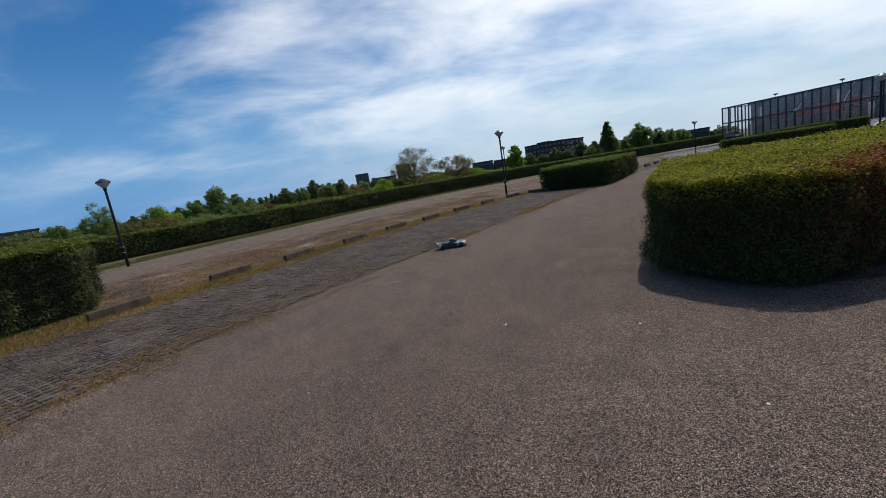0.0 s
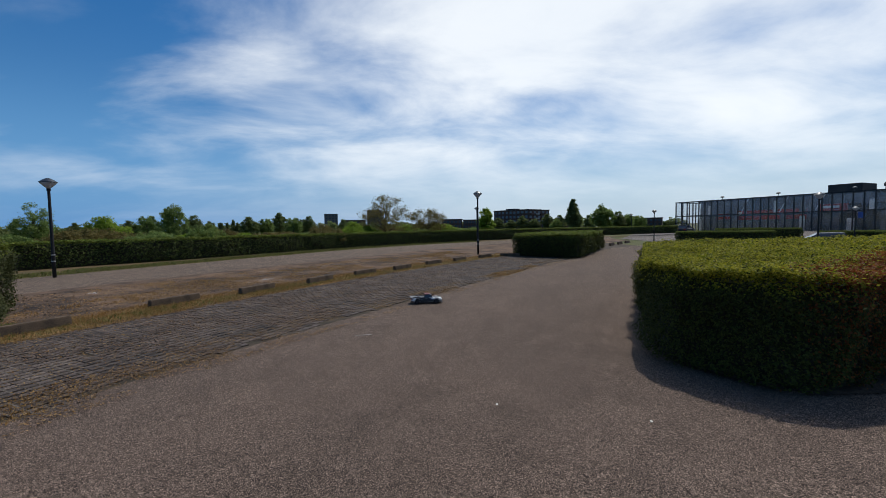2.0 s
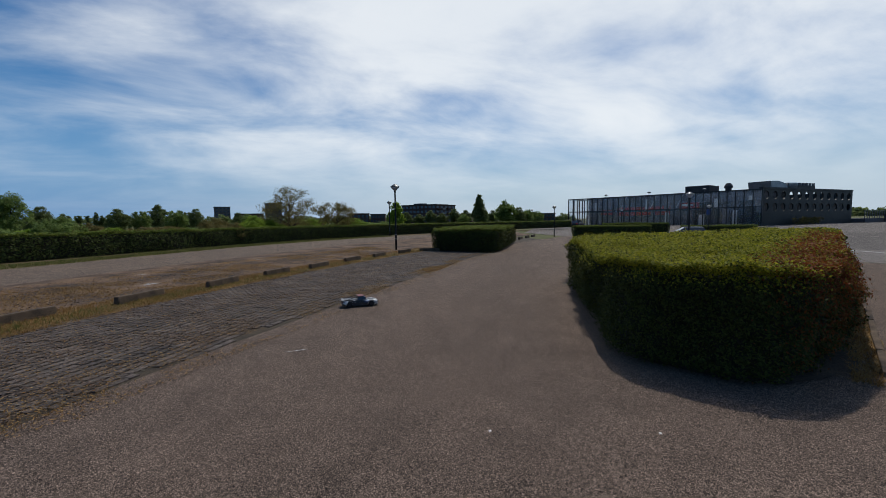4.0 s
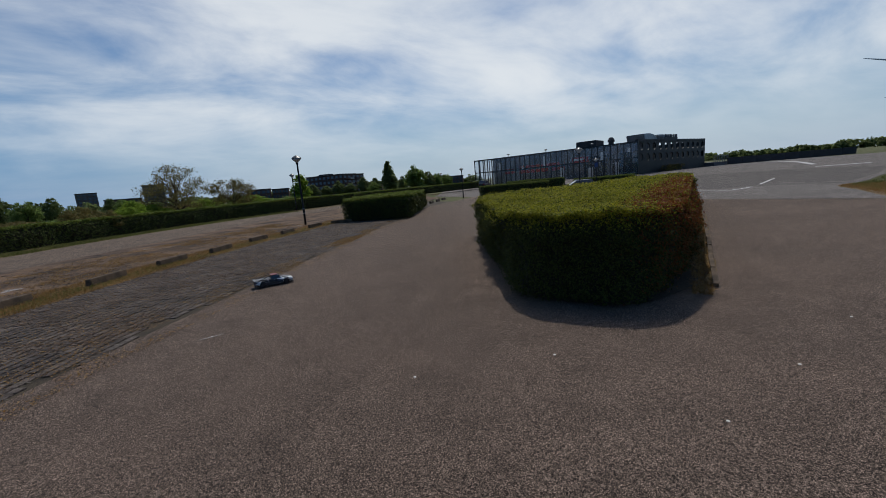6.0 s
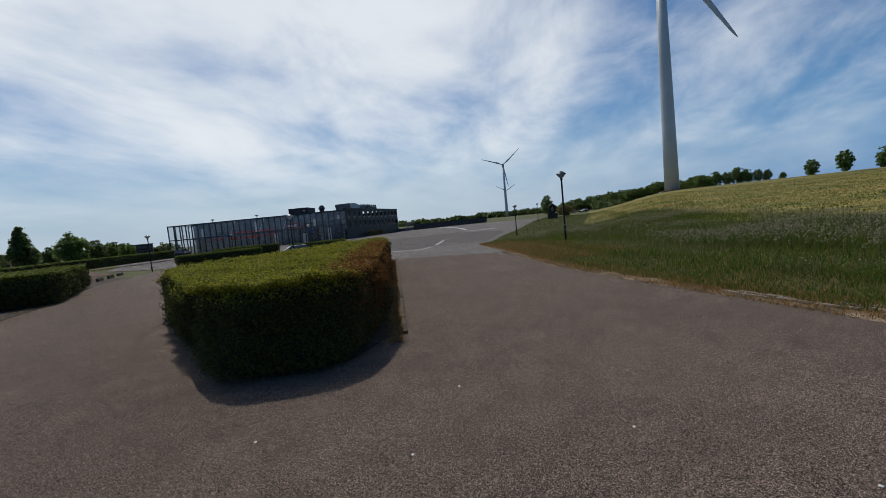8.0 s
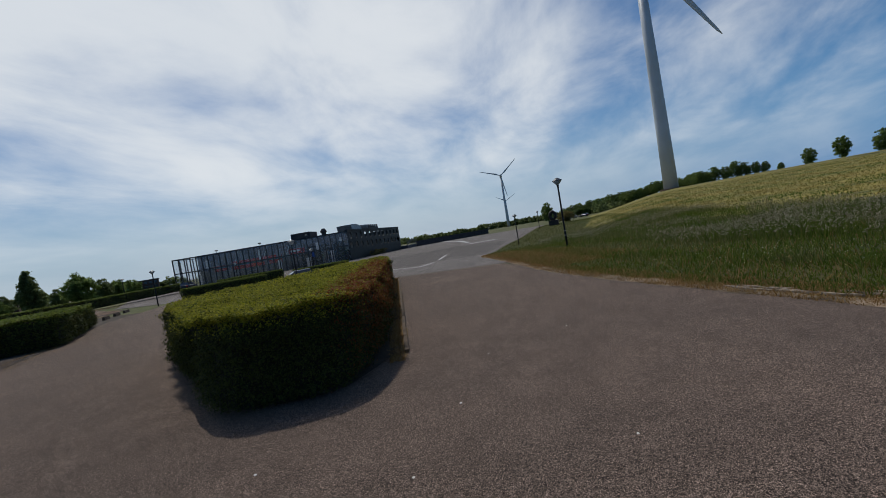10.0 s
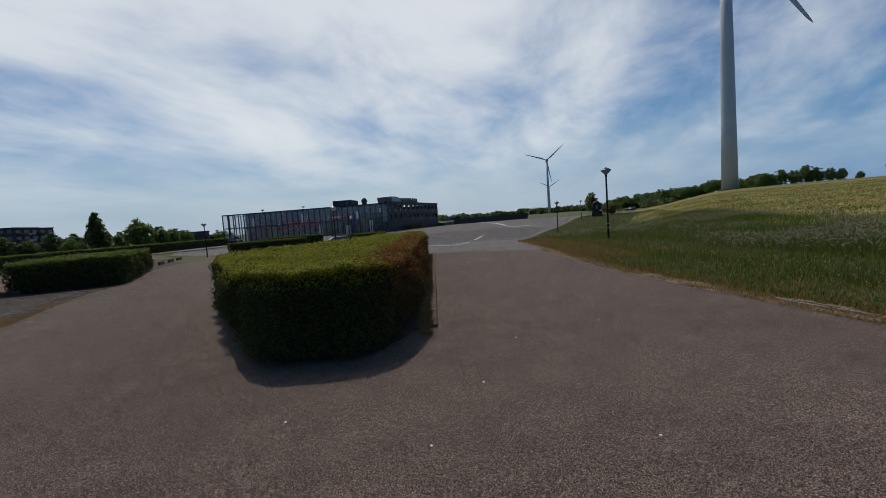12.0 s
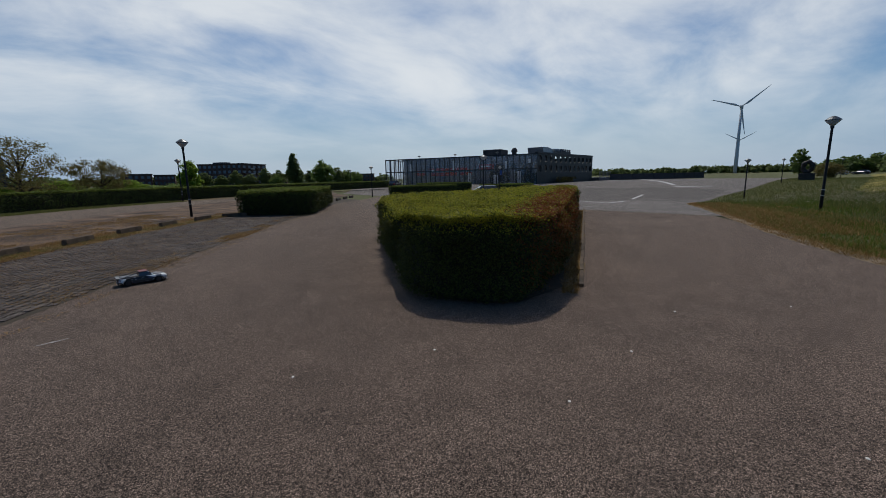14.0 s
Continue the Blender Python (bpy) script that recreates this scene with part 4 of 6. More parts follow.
# ---------- trees and shrubs ----------
def make_tree(name, m, label, leaf_material, tall, wide, clumps, leaves, leaf, stem=0.25, shape="round", seed=0, category="tree", group="", low=0.12):
    """Tapered trunk and limbs, and a crown of clumps of small leaves with gaps."""
    rng = np.random.default_rng(seed)
    root = thing(name, m, label, category, group)
    bm = bmesh.new()
    top = tall * 0.8
    spine = [(rng.normal(0, 0.02) * wide * i / 5, rng.normal(0, 0.02) * wide * i / 5, top * i / 5 - 0.1) for i in range(6)]
    tube(bm, spine, [stem * (1.15 - 0.19 * i) for i in range(6)], 8)
    part("trunk", bm, M_BARK, root, smooth=True)
    centres = []
    while len(centres) < clumps:
        u = rng.uniform(-1, 1, 3)
        if (u ** 2).sum() > 1 or (u ** 2).sum() < 0.12:
            continue
        h = (u[2] + 1) / 2
        if shape == "cone":
            r = 1.05 * (1 - h) ** 0.75 + 0.10
        elif shape == "egg":
            r = (1.0 - 0.45 * h ** 1.5)
        elif shape == "fan":
            r = 0.45 + 0.65 * h
        else:
            r = 1.0
        centres.append((u[0] * r * wide / 2, u[1] * r * wide / 2, tall * (low + (0.96 - low) * h)))
    centres = np.array(centres)
    bm = bmesh.new()
    for c in centres[rng.permutation(clumps)[: min(clumps, 14)]]:
        z0 = max(0.15 * tall, min(c[2] * 0.55, top * 0.85))
        start = Vector((0, 0, z0))
        end = Vector(c)
        mid = start.lerp(end, 0.5) + Vector((0, 0, 0.06 * tall))
        tube(bm, [start, mid, end], [stem * 0.42, stem * 0.26, stem * 0.07], 5)
    part("limbs", bm, M_BARK, root)
    size = wide * 0.5 * 1.0 / max(clumps, 1) ** 0.36
    pts, nor = [], []
    for c in centres:
        k = max(4, int(leaves / clumps * rng.uniform(0.6, 1.4)))
        v = rng.normal(0, 1, (k, 3))
        v /= np.linalg.norm(v, axis=1)[:, None]
        rad = rng.random(k) ** 0.5
        pts.append(c + v * rad[:, None] * size * rng.uniform(0.7, 1.25) * np.array([1, 1, 0.8]))
        nor.append(v + np.array([0, 0, 0.5]))
    # loose leaves between the clumps
    k = int(leaves * 0.35)
    pick = centres[rng.integers(0, clumps, k)]
    other = centres[rng.integers(0, clumps, k)]
    mix = rng.uniform(0, 0.45, k)[:, None]
    pts.append(pick * (1 - mix) + other * mix + rng.normal(0, size * 0.5, (k, 3)))
    nor.append(rng.normal(0, 1, (k, 3)) + np.array([0, 0, 0.8]))
    pts, nor = np.concatenate(pts), np.concatenate(nor)
    pts[:, 2] = np.maximum(pts[:, 2] * tall / np.percentile(pts[:, 2], 99.3), 0.1)
    pts[:, :2] *= wide / 2 / np.percentile(np.hypot(pts[:, 0], pts[:, 1]), 97)
    quads("crown", leaf_quads(rng, pts, nor, leaf, 1.0, 0.7), leaf_material, root)
    return root


def polar(d, az):
    return d * math.sin(radians(az)), d * math.cos(radians(az))


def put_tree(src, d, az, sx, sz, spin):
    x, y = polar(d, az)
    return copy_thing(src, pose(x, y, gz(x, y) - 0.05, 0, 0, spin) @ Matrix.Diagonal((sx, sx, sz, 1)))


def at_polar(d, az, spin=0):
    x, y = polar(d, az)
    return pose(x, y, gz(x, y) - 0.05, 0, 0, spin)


# single trees that stand out
make_tree("tree", at_polar(60, -69.8), "tall bright green leafy tree with an uneven crown", M_TREE_BRIGHT, 8.6, 6.4, 150, 15000, 0.26, 0.3, "egg", 11, low=0.05)
def bare_tree(m, tall, seed, label):
    """A vase of forking twigs with a thin haze of small leaves."""
    rng = random.Random(seed)
    root = thing("tree", m, label, "tree")
    trunk, twigs, tips = bmesh.new(), bmesh.new(), []
    tube(trunk, [(0, 0, -0.1), (0.04, 0, tall * 0.12), (0.02, 0.05, tall * 0.24)], [0.16, 0.13, 0.11], 8)
    part("trunk", trunk, M_BARK, root, smooth=True)

    def grow(p, d, length, radius, level):
        q = p + d * length
        mid = p.lerp(q, 0.5) + Vector((rng.uniform(-1, 1), rng.uniform(-1, 1), 0)) * length * 0.06
        tube(twigs, [p, mid, q], [radius, radius * 0.85, radius * 0.65], 4 if level < 3 else 3)
        tips.append(q)
        if level == 5:
            return
        for _ in range(4 if level < 4 else 2):
            e = (d + Vector((rng.gauss(0, 0.40), rng.gauss(0, 0.40), rng.uniform(0.08, 0.36)))).normalized()
            grow(p.lerp(q, rng.uniform(0.75, 1.0)), e, length * rng.uniform(0.62, 0.86), radius * 0.62, level + 1)

    for k in range(4):
        a = 2 * math.pi * (k + rng.uniform(-0.2, 0.2)) / 4
        grow(Vector((0.02, 0.05, tall * 0.2)), Vector((0.34 * math.cos(a), 0.34 * math.sin(a), 0.94)).normalized(), tall * 0.235, 0.060, 1)
    part("limbs", twigs, M_BARK, root)
    gen = np.random.default_rng(seed)
    at = np.array(tips)[gen.integers(0, len(tips), 1600)] + gen.normal(0, 0.10, (1600, 3))
    quads("crown", leaf_quads(gen, at, np.tile([0, 0, 1.0], (1600, 1)), 0.09, 1.0, 0.6), M_TREE_OLIVE, root)
    return root


bare_tree(at_polar(58, -80.2), 6.4, 12, "thinly leaved grey-brown tree with many bare twigs")
bare_tree(at_polar(60, -75.9), 7.4, 13, "tall thinly leaved tree with fine upright twigs")
make_tree("tree", at_polar(100, 14.9), "dark green pyramid-shaped tree behind the hedge", M_TREE_DARK, 7.7, 4.2, 150, 9000, 0.30, 0.25, "cone", 14, low=0.05)
make_tree("tree", at_polar(110, 18.6), "rounded green tree behind the hedge", M_TREE, 6.4, 6.2, 130, 8500, 0.32, 0.25, "egg", 15, low=0.05)
make_tree("tree", at_polar(78, 3.0), "bright green columnar young tree", M_TREE_BRIGHT, 5.1, 3.4, 90, 5000, 0.26, 0.18, "egg", 16, low=0.03)
make_tree("tree", at_polar(58, -11.2), "wide open-branched tree with sparse olive leaves", M_TREE_OLIVE, 6.3, 7.6, 90, 5200, 0.17, 0.2, "egg", 17, low=0.08)
make_tree("tree", at_polar(60, -5.2), "spreading olive-leaved shrubby tree", M_TREE_OLIVE, 4.4, 5.6, 80, 4600, 0.17, 0.16, "round", 18, low=0.05)
make_tree("tree", at_polar(75, -37.2), "pale green willow-like tree", M_TREE, 5.6, 4.4, 120, 9000, 0.18, 0.2, "egg", 19, low=0.03)
make_tree("tree", at_polar(70, -49.0), "tall loose green tree behind the boundary hedge", M_TREE, 5.2, 4.2, 80, 7000, 0.16, 0.18, "egg", 20, low=0.03)
make_tree("tree", at_polar(62, -43.2), "rounded yellow-green shrubby tree", M_TREE_BRIGHT, 3.5, 4.2, 90, 4500, 0.22, 0.14, "round", 21, low=0.03)

# repeats behind the boundary hedge
src_round = make_tree("tree", at_polar(95, -39.8), "dense green tree in the belt behind the hedge", M_TREE, 4.6, 4.6, 130, 9500, 0.21, 0.2, "round", 22, group="trees behind the hedge", low=0.02)
src_dark = make_tree("tree", at_polar(120, -25.5), "dark green tree in the belt behind the hedge", M_TREE_DARK, 6.2, 4.8, 130, 9500, 0.23, 0.22, "egg", 23, group="trees behind the hedge", low=0.02)
src_slim = make_tree("tree", at_polar(150, -31.0), "slim dark poplar in the belt behind the hedge", M_TREE_DARK, 5.2, 1.6, 24, 1400, 0.4, 0.12, "egg", 24, group="trees behind the hedge", low=0.02)
src_bush = make_tree("shrub", at_polar(45, -34.0), "dense mixed green shrub behind the hedge", M_TREE, 2.3, 3.4, 100, 8000, 0.125, 0.08, "round", 25, "shrub", "shrubs behind the hedge", low=0.02)
src_olive = make_tree("shrub", at_polar(47, -20.0), "olive brown shrub behind the hedge", M_TREE_OLIVE, 2.2, 3.2, 90, 7000, 0.11, 0.08, "round", 26, "shrub", "shrubs behind the hedge", low=0.02)
src_light = make_tree("shrub", at_polar(46, -15.6), "light green shrub behind the hedge", M_TREE_BRIGHT, 2.4, 2.6, 90, 7000, 0.11, 0.08, "egg", 27, "shrub", "shrubs behind the hedge", low=0.02)
rng = random.Random(5)
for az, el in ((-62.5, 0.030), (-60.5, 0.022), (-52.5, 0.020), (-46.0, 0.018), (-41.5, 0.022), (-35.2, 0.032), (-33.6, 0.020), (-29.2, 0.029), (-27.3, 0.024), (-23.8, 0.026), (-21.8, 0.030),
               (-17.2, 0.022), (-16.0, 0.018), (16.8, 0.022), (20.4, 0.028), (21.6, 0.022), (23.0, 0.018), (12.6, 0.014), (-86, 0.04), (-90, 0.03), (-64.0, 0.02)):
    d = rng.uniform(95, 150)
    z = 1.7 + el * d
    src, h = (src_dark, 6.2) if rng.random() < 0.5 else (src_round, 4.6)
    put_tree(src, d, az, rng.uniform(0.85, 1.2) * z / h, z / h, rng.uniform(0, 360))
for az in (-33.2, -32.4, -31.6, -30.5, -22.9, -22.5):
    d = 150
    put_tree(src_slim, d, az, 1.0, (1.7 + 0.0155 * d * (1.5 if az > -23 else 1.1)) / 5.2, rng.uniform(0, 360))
for i in range(46):
    az = -92 + i * 2.1 + rng.uniform(-0.8, 0.8)
    d = rng.uniform(36, 70) if az < -12 else rng.uniform(66, 92)
    src, h = rng.choice(((src_bush, 2.3), (src_bush, 2.3), (src_olive, 2.2), (src_light, 2.4)))
    z = 1.7 + rng.uniform(-0.010, 0.008) * d
    put_tree(src, d, az, rng.uniform(0.9, 1.5) * d / 48, z / h, rng.uniform(0, 360))

# the row along the top of the mound, and the copse behind the turbine
src_mound = make_tree("tree", at_polar(215, 98.1), "round-headed green tree on top of the mound", M_TREE, 7.7, 5.4, 130, 9000, 0.30, 0.25, "round", 28, group="trees on the mound", low=0.02)
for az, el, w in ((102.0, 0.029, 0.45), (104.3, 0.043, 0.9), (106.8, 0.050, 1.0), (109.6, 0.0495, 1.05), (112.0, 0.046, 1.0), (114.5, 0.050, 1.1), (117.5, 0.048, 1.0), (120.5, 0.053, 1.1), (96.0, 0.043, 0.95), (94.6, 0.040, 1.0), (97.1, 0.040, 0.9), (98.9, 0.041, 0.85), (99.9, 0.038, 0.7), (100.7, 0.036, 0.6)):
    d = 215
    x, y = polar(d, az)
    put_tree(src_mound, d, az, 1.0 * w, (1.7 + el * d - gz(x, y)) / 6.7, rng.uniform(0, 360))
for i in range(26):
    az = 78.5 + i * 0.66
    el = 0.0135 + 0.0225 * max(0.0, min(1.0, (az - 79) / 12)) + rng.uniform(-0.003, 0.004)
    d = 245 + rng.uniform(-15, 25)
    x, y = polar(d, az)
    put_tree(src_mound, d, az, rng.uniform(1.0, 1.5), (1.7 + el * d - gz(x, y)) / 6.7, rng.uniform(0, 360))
for az, k in ((4.6, 0.8), (6.4, 0.65), (8.0, 0.9), (9.6, 0.7), (11.4, 1.0), (13.0, 0.9)):
    put_tree(src_dark, 165, az, 1.1, k, az * 40)
put_tree(src_mound, 130, 76.3, 0.68, 0.85, 40)
put_tree(src_olive, 118, 78.6, 1.6, 1.4, 70)


def far_woods(az0, az1, d, low_el, high_el, seed, label):
    """A far belt of woods as one mass of leaf clumps."""
    rng = np.random.default_rng(seed)
    pts = []
    az = az0
    while az < az1:
        h = 1.7 + rng.uniform(low_el, high_el) * d
        w = h * rng.uniform(0.5, 0.9)
        dd = d + rng.uniform(-30, 30)
        cx, cy = polar(dd, az)
        k = 420
        v = rng.normal(0, 1, (k, 3))
        v /= np.linalg.norm(v, axis=1)[:, None]
        v *= (rng.random(k) ** 0.4)[:, None] * (1 + 0.25 * np.sin(5 * v[:, :1] + 4 * v[:, 2:]))
        pts.append(np.array([cx, cy, h * 0.5]) + v * np.array([w, w, h * 0.5]))
        az += math.degrees(w * 1.15 / d)
    pts = np.concatenate(pts)
    pts[:, 2] = np.maximum(pts[:, 2], 0.2)
    rel = np.tile([0, 0, 0.6], (len(pts), 1)) + rng.normal(0, 0.6, (len(pts), 3))
    ob = quads("woods", leaf_quads(rng, pts, rel, d * 0.0042, 1.0, 0.8), M_TREE_DARK)
    tagged(ob, label, "woods", kind="stuff")


far_woods(55.5, 80.0, 640, 0.007, 0.014, 31, "far dark green belt of woods on the horizon")
far_woods(78.5, 100.6, 250, 0.010, 0.022, 34, "dense green hedgerow at the foot of the trees behind the mound")
far_woods(-95.0, -13.0, 210, 0.006, 0.018, 32, "dark green belt of trees beyond the hedge")
far_woods(-13.0, 28.0, 330, 0.004, 0.016, 33, "dark green belt of trees beyond the hedge")


# ---------- buildings ----------
def facade_block(name, a, b, depth, base, top, storeys, bays, wall, label, parapet=0.5):
    """A block of flats: front wall from a to b (left to right as seen), windows with frames and sills, flat roof."""
    ax, ay = a
    bx, by = b
    length = math.hypot(bx - ax, by - ay)
    root = thing(name, pose(ax, ay, 0, 0, 0, math.degrees(math.atan2(by - ay, bx - ax))), label, "building")
    part("wall", boxed(0, length, 0, depth, base - 1, top), wall, root)
    part("roof", boxed(-0.3, length + 0.3, -0.3, depth + 0.3, top, top + parapet, 0.08), M_ROOF, root)
    sh, bw = (top - base) / storeys, length / bays
    pane_bm = boxed(-bw * 0.27, bw * 0.27, -0.05, 0.03, 0, sh * 0.5)
    first_w = None
    for s in range(storeys):
        for k in range(bays):
            m = pose((k + 0.5) * bw, 0, base + s * sh + sh * 0.3)
            if first_w is None:
                first_w = part("window", pane_bm, M_PANE, root)
                first_w.matrix_basis = m
                sill = part("sill", boxed(-bw * 0.30, bw * 0.30, -0.22, 0, -0.16, -0.02), M_GREYWALL, first_w)
                lintel = part("frame", boxed(-bw * 0.28, bw * 0.28, -0.12, 0.0, sh * 0.5, sh * 0.5 + 0.12), M_GREYWALL, first_w)
            else:
                w = new("window", first_w.data)
                w.parent = root
                w.matrix_basis = m
                for src in (sill, lintel):
                    o = new(src.name.split(".")[0], src.data)
                    o.parent = w
    return root


p0, p1, p2 = polar(280, 4.0), polar(262, 8.8), polar(275, 11.6)
facade_block("apartment_building", p0, p1, 14, 0, 11.9, 4, 9, M_BRICKWALL, "dark red-brown brick apartment building behind the hedge")
side = facade_block("apartment_building", p1, p2, 12, 0, 11.6, 4, 5, M_BRICKWALL, "dark brick apartment wing with pale balconies")
for s in range(3):
    for k in range(3):
        bal = part("balcony", boxed(1.0 + k * 4.4, 4.2 + k * 4.4, -1.3, -0.1, 3.0 + s * 2.9, 3.9 + s * 2.9), M_FRAME if k % 2 else M_BRICKWALL, side)
part("roof_plant", boxed(8, 16, 3, 8, 12.4, 13.3, 0.1), M_ROOF, bpy.data.objects["apartment_building"])
facade_block("tower_block", polar(420, -19.75), polar(421, -18.05), 12, 0, 16.4, 6, 4, M_GREYWALL, "distant grey-brown tower block above the trees")
facade_block("tower_block", polar(300, -13.9), polar(301, -12.0), 10, 0, 14.6, 5, 3, M_GREYWALL, "distant plain brown tower block behind the trees")
facade_block("apartment_building", polar(300, -66.6), polar(296, -64.3), 12, 0, 12.4, 5, 4, M_BRICKWALL, "distant dark brick apartment building with balconies")
facade_block("office_building", polar(250, -57.9), polar(255, -53.7), 14, 0, 6.4, 2, 6, M_GREYWALL, "long low grey building behind the shrubs", 0.9)
for az0, az1, top in ((-17.6, -14.3, 7.6), (-3.4, -0.6, 7.2), (-0.4, 1.6, 6.6), (20.6, 22.6, 6.4), (23.0, 25.4, 5.4), (12.2, 14.0, 6.0)):
    facade_block("terraced_house", polar(310, az0), polar(309, az1), 9, 0, top, 2, 5, M_BRICKWALL, "distant dark terraced houses beyond the trees", 0.6)


# ---------- the glass-screened building ----------
def glass_building():
    L, R, Q = Vector(polar(108.8, 27.05)), Vector(polar(92.1, 48.03)), Vector(polar(121.4, 55.14))
    zb, zt = -0.3, 6.6
    d = R - L
    length = d.length
    root = thing("glass_building", pose(L.x, L.y, 0, 0, 0, math.degrees(math.atan2(d.y, d.x))), "long two-storey building behind a dark steel and glass screen", "building")
    bays = 30
    bw = length / bays
    # inner volume behind the screen
    part("inner_wall", boxed(bw * 2.75, length - 0.6, 3.2, 20, zb, zt - 0.28), M_INNER, root, "grey inner wall behind the glass")
    for x0, x1, z0, z1, name in ((bw * 8.75, bw * 17.5, 2.2, 4.1, "red_panel"), (bw * 19, bw * 21.75, 3.3, 4.7, "red_panel"), (bw * 5.62, bw * 7.75, 2.4, 3.6, "red_panel")):
        part(name, boxed(x0, x1, 2.7, 3.19, z0, z1), M_INNER_RED, root, "dull red panel behind the glass")
    part("white_canopy", boxed(bw * 19.5, bw * 21, 1.6, 2.6, 3.95, 4.35), M_PALE, root, "small white canopy")
    part("floor_slab", boxed(bw * 2.75, length - 0.6, 2.4, 3.18, 3.0, 3.35), M_CLAD, root)
    part("roof", boxed(bw * 2.75 - 0.2, length - 0.4, 3.0, 20.3, zt - 0.28, zt - 0.04), M_ROOF, root)
    # frame of the screen
    post_bm = boxed(-0.075, 0.075, -0.12, 0.12, zb, zt)
    first = part("post", post_bm, M_STEEL, root)
    for i in range(bays + 1):
        ob = first if i == 0 else new("post", first.data)
        ob.parent = root
        ob.matrix_basis = pose(i * bw, 0, 0)
    for z, h in ((zt - 0.12, 0.22), (3.35, 0.16), (zb + 0.1, 0.2)):
        part("rail", boxed(-0.1, length + 0.1, -0.09, 0.09, z - h / 2, z + h / 2), M_STEEL, root)
    # the return of the screen at the open end
    for i in range(4):
        ob = new("post", first.data)
        ob.parent = root
        ob.matrix_basis = pose(0.02, 2.4 * (i + 1), 0)
    for z in (zt - 0.12, 3.35):
        part("rail", boxed(-0.07, 0.07, 0.1, 9.7, z - 0.1, z + 0.1), M_STEEL, root)
    lower, upper = boxed(-bw / 2 + 0.08, bw / 2 - 0.08, -0.012, 0.012, zb + 0.22, 3.26), boxed(-bw / 2 + 0.08, bw / 2 - 0.08, -0.012, 0.012, 3.44, zt - 0.24)
    pane_lo, pane_hi = part("pane", lower, M_GLASS, root), part("pane", upper, M_GLASS, root)
    for i in range(bays):
        for src in (pane_lo, pane_hi):
            ob = src if i == 0 else new("pane", src.data)
            ob.parent = root
            ob.visible_shadow = False
            ob.matrix_basis = pose((i + 0.5) * bw, 0, 0)
    # pale and grey upright panels of random size behind some panes
    rng = random.Random(21)
    for i in range(3, bays):
        for z0, z1 in ((zb + 0.3, 3.2), (3.5, zt - 0.9)):
            if rng.random() < 0.40:
                x0 = i * bw + rng.uniform(0.15, 0.7)
                x1 = x0 + rng.uniform(0.35, 1.1)
                part("blind", boxed(x0, x1, 0.9, 0.96, z0, z0 + (z1 - z0) * rng.uniform(0.6, 1.0)), M_PALE if rng.random() < 0.4 else M_INNER, root, "plain upright panel behind the glass")
    # slanting braces seen through the screen
    for i in (10, 15, 19):
        bm = tube(bmesh.new(), [(i * bw, 1.0, 3.6), ((i + 1) * bw, 1.0, 6.4)], [0.06, 0.06], 6)
        part("brace", bm, M_PALE, root, "pale diagonal brace")
    part("sign", boxed(bw * 23.75 - 0.3, bw * 23.75 + 0.3, -0.20, -0.125, 2.1, 3.1, 0.01), M_BLUE, root, "small plain blue sign panel")
    # small roof lamps and plant
    for i in (7.5, 15, 23):
        bm = lathe([(0.05, zt), (0.05, zt + 0.35), (0.35, zt + 0.45), (0.35, zt + 0.6), (0.1, zt + 0.7)], 10, pose(i * bw, 0.4, 0))
        part("roof_lamp", bm, M_LAMPCAP, root)
    part("plant_room", boxed(bw * 19.5, bw * 22.88, 3.5, 9, zt - 0.35, zt + 1.5, 0.1), M_ROOF, root, "black rooftop plant room")
    part("chimney", lathe([(0.55, zt - 0.5), (0.55, zt + 0.7), (0.75, zt + 0.75), (0.75, zt + 1.1), (0.5, zt + 1.5), (0.35, zt + 1.7)], 12, pose(bw * 25, 5, 0)), M_ROOF, root, "black round roof vent")

    # the dark volume with round openings
    e = Q - R
    wide = e.length
    root = thing("perforated_building", pose(R.x, R.y, 0, 0, 0, math.degrees(math.atan2(e.y, e.x))), "dark building volume with rows of round openings", "building")
    cols, rows, zb2 = 12, 2, -0.2
    cw, ch = wide / cols, 2.2
    part("lining", boxed(0.05, wide - 0.05, 0.9, 1.2, zt - 4.25, zt - 1.95), M_FRAME, root, "pale wall behind the openings")
    part("lower_wall", boxed(0.05, wide - 0.05, 0.7, 1.2, zb2, zt - 4.27), M_ROOF, root)
    part("back_volume", boxed(0.1, wide - 0.1, 1.25, 16, zb2, zt - 2.0), M_HOLEWALL, root)
    bm = bmesh.new()
    seg = 20
    radius = 0.34 * ch
    front, back_ring, sq = [], [], []
    for i in range(seg):
        a = 2 * math.pi * (i + 0.5) / seg
        c, s = math.cos(a), math.sin(a)
        k = 1 / max(abs(c), abs(s))
        front.append(bm.verts.new((radius * c, 0, radius * s)))
        back_ring.append(bm.verts.new((radius * c, 0.22, radius * s)))
        sq.append(bm.verts.new((cw / 2 * c * k, 0, ch / 2 * s * k)))
    for i in range(seg):
        j = (i + 1) % seg
        bm.faces.new((front[i], front[j], sq[j], sq[i]))
        bm.faces.new((front[j], front[i], back_ring[i], back_ring[j]))
    cell = None
    for r in range(rows):
        for k in range(cols):
            m = pose((k + 0.5) * cw, 0, zt - (r + 0.5) * ch)
            if cell is None:
                cell = part("panel", bm, M_HOLEWALL, root)
                cell.matrix_basis = m
            else:
                ob = new("panel", cell.data)
                ob.parent = root
                ob.matrix_basis = m
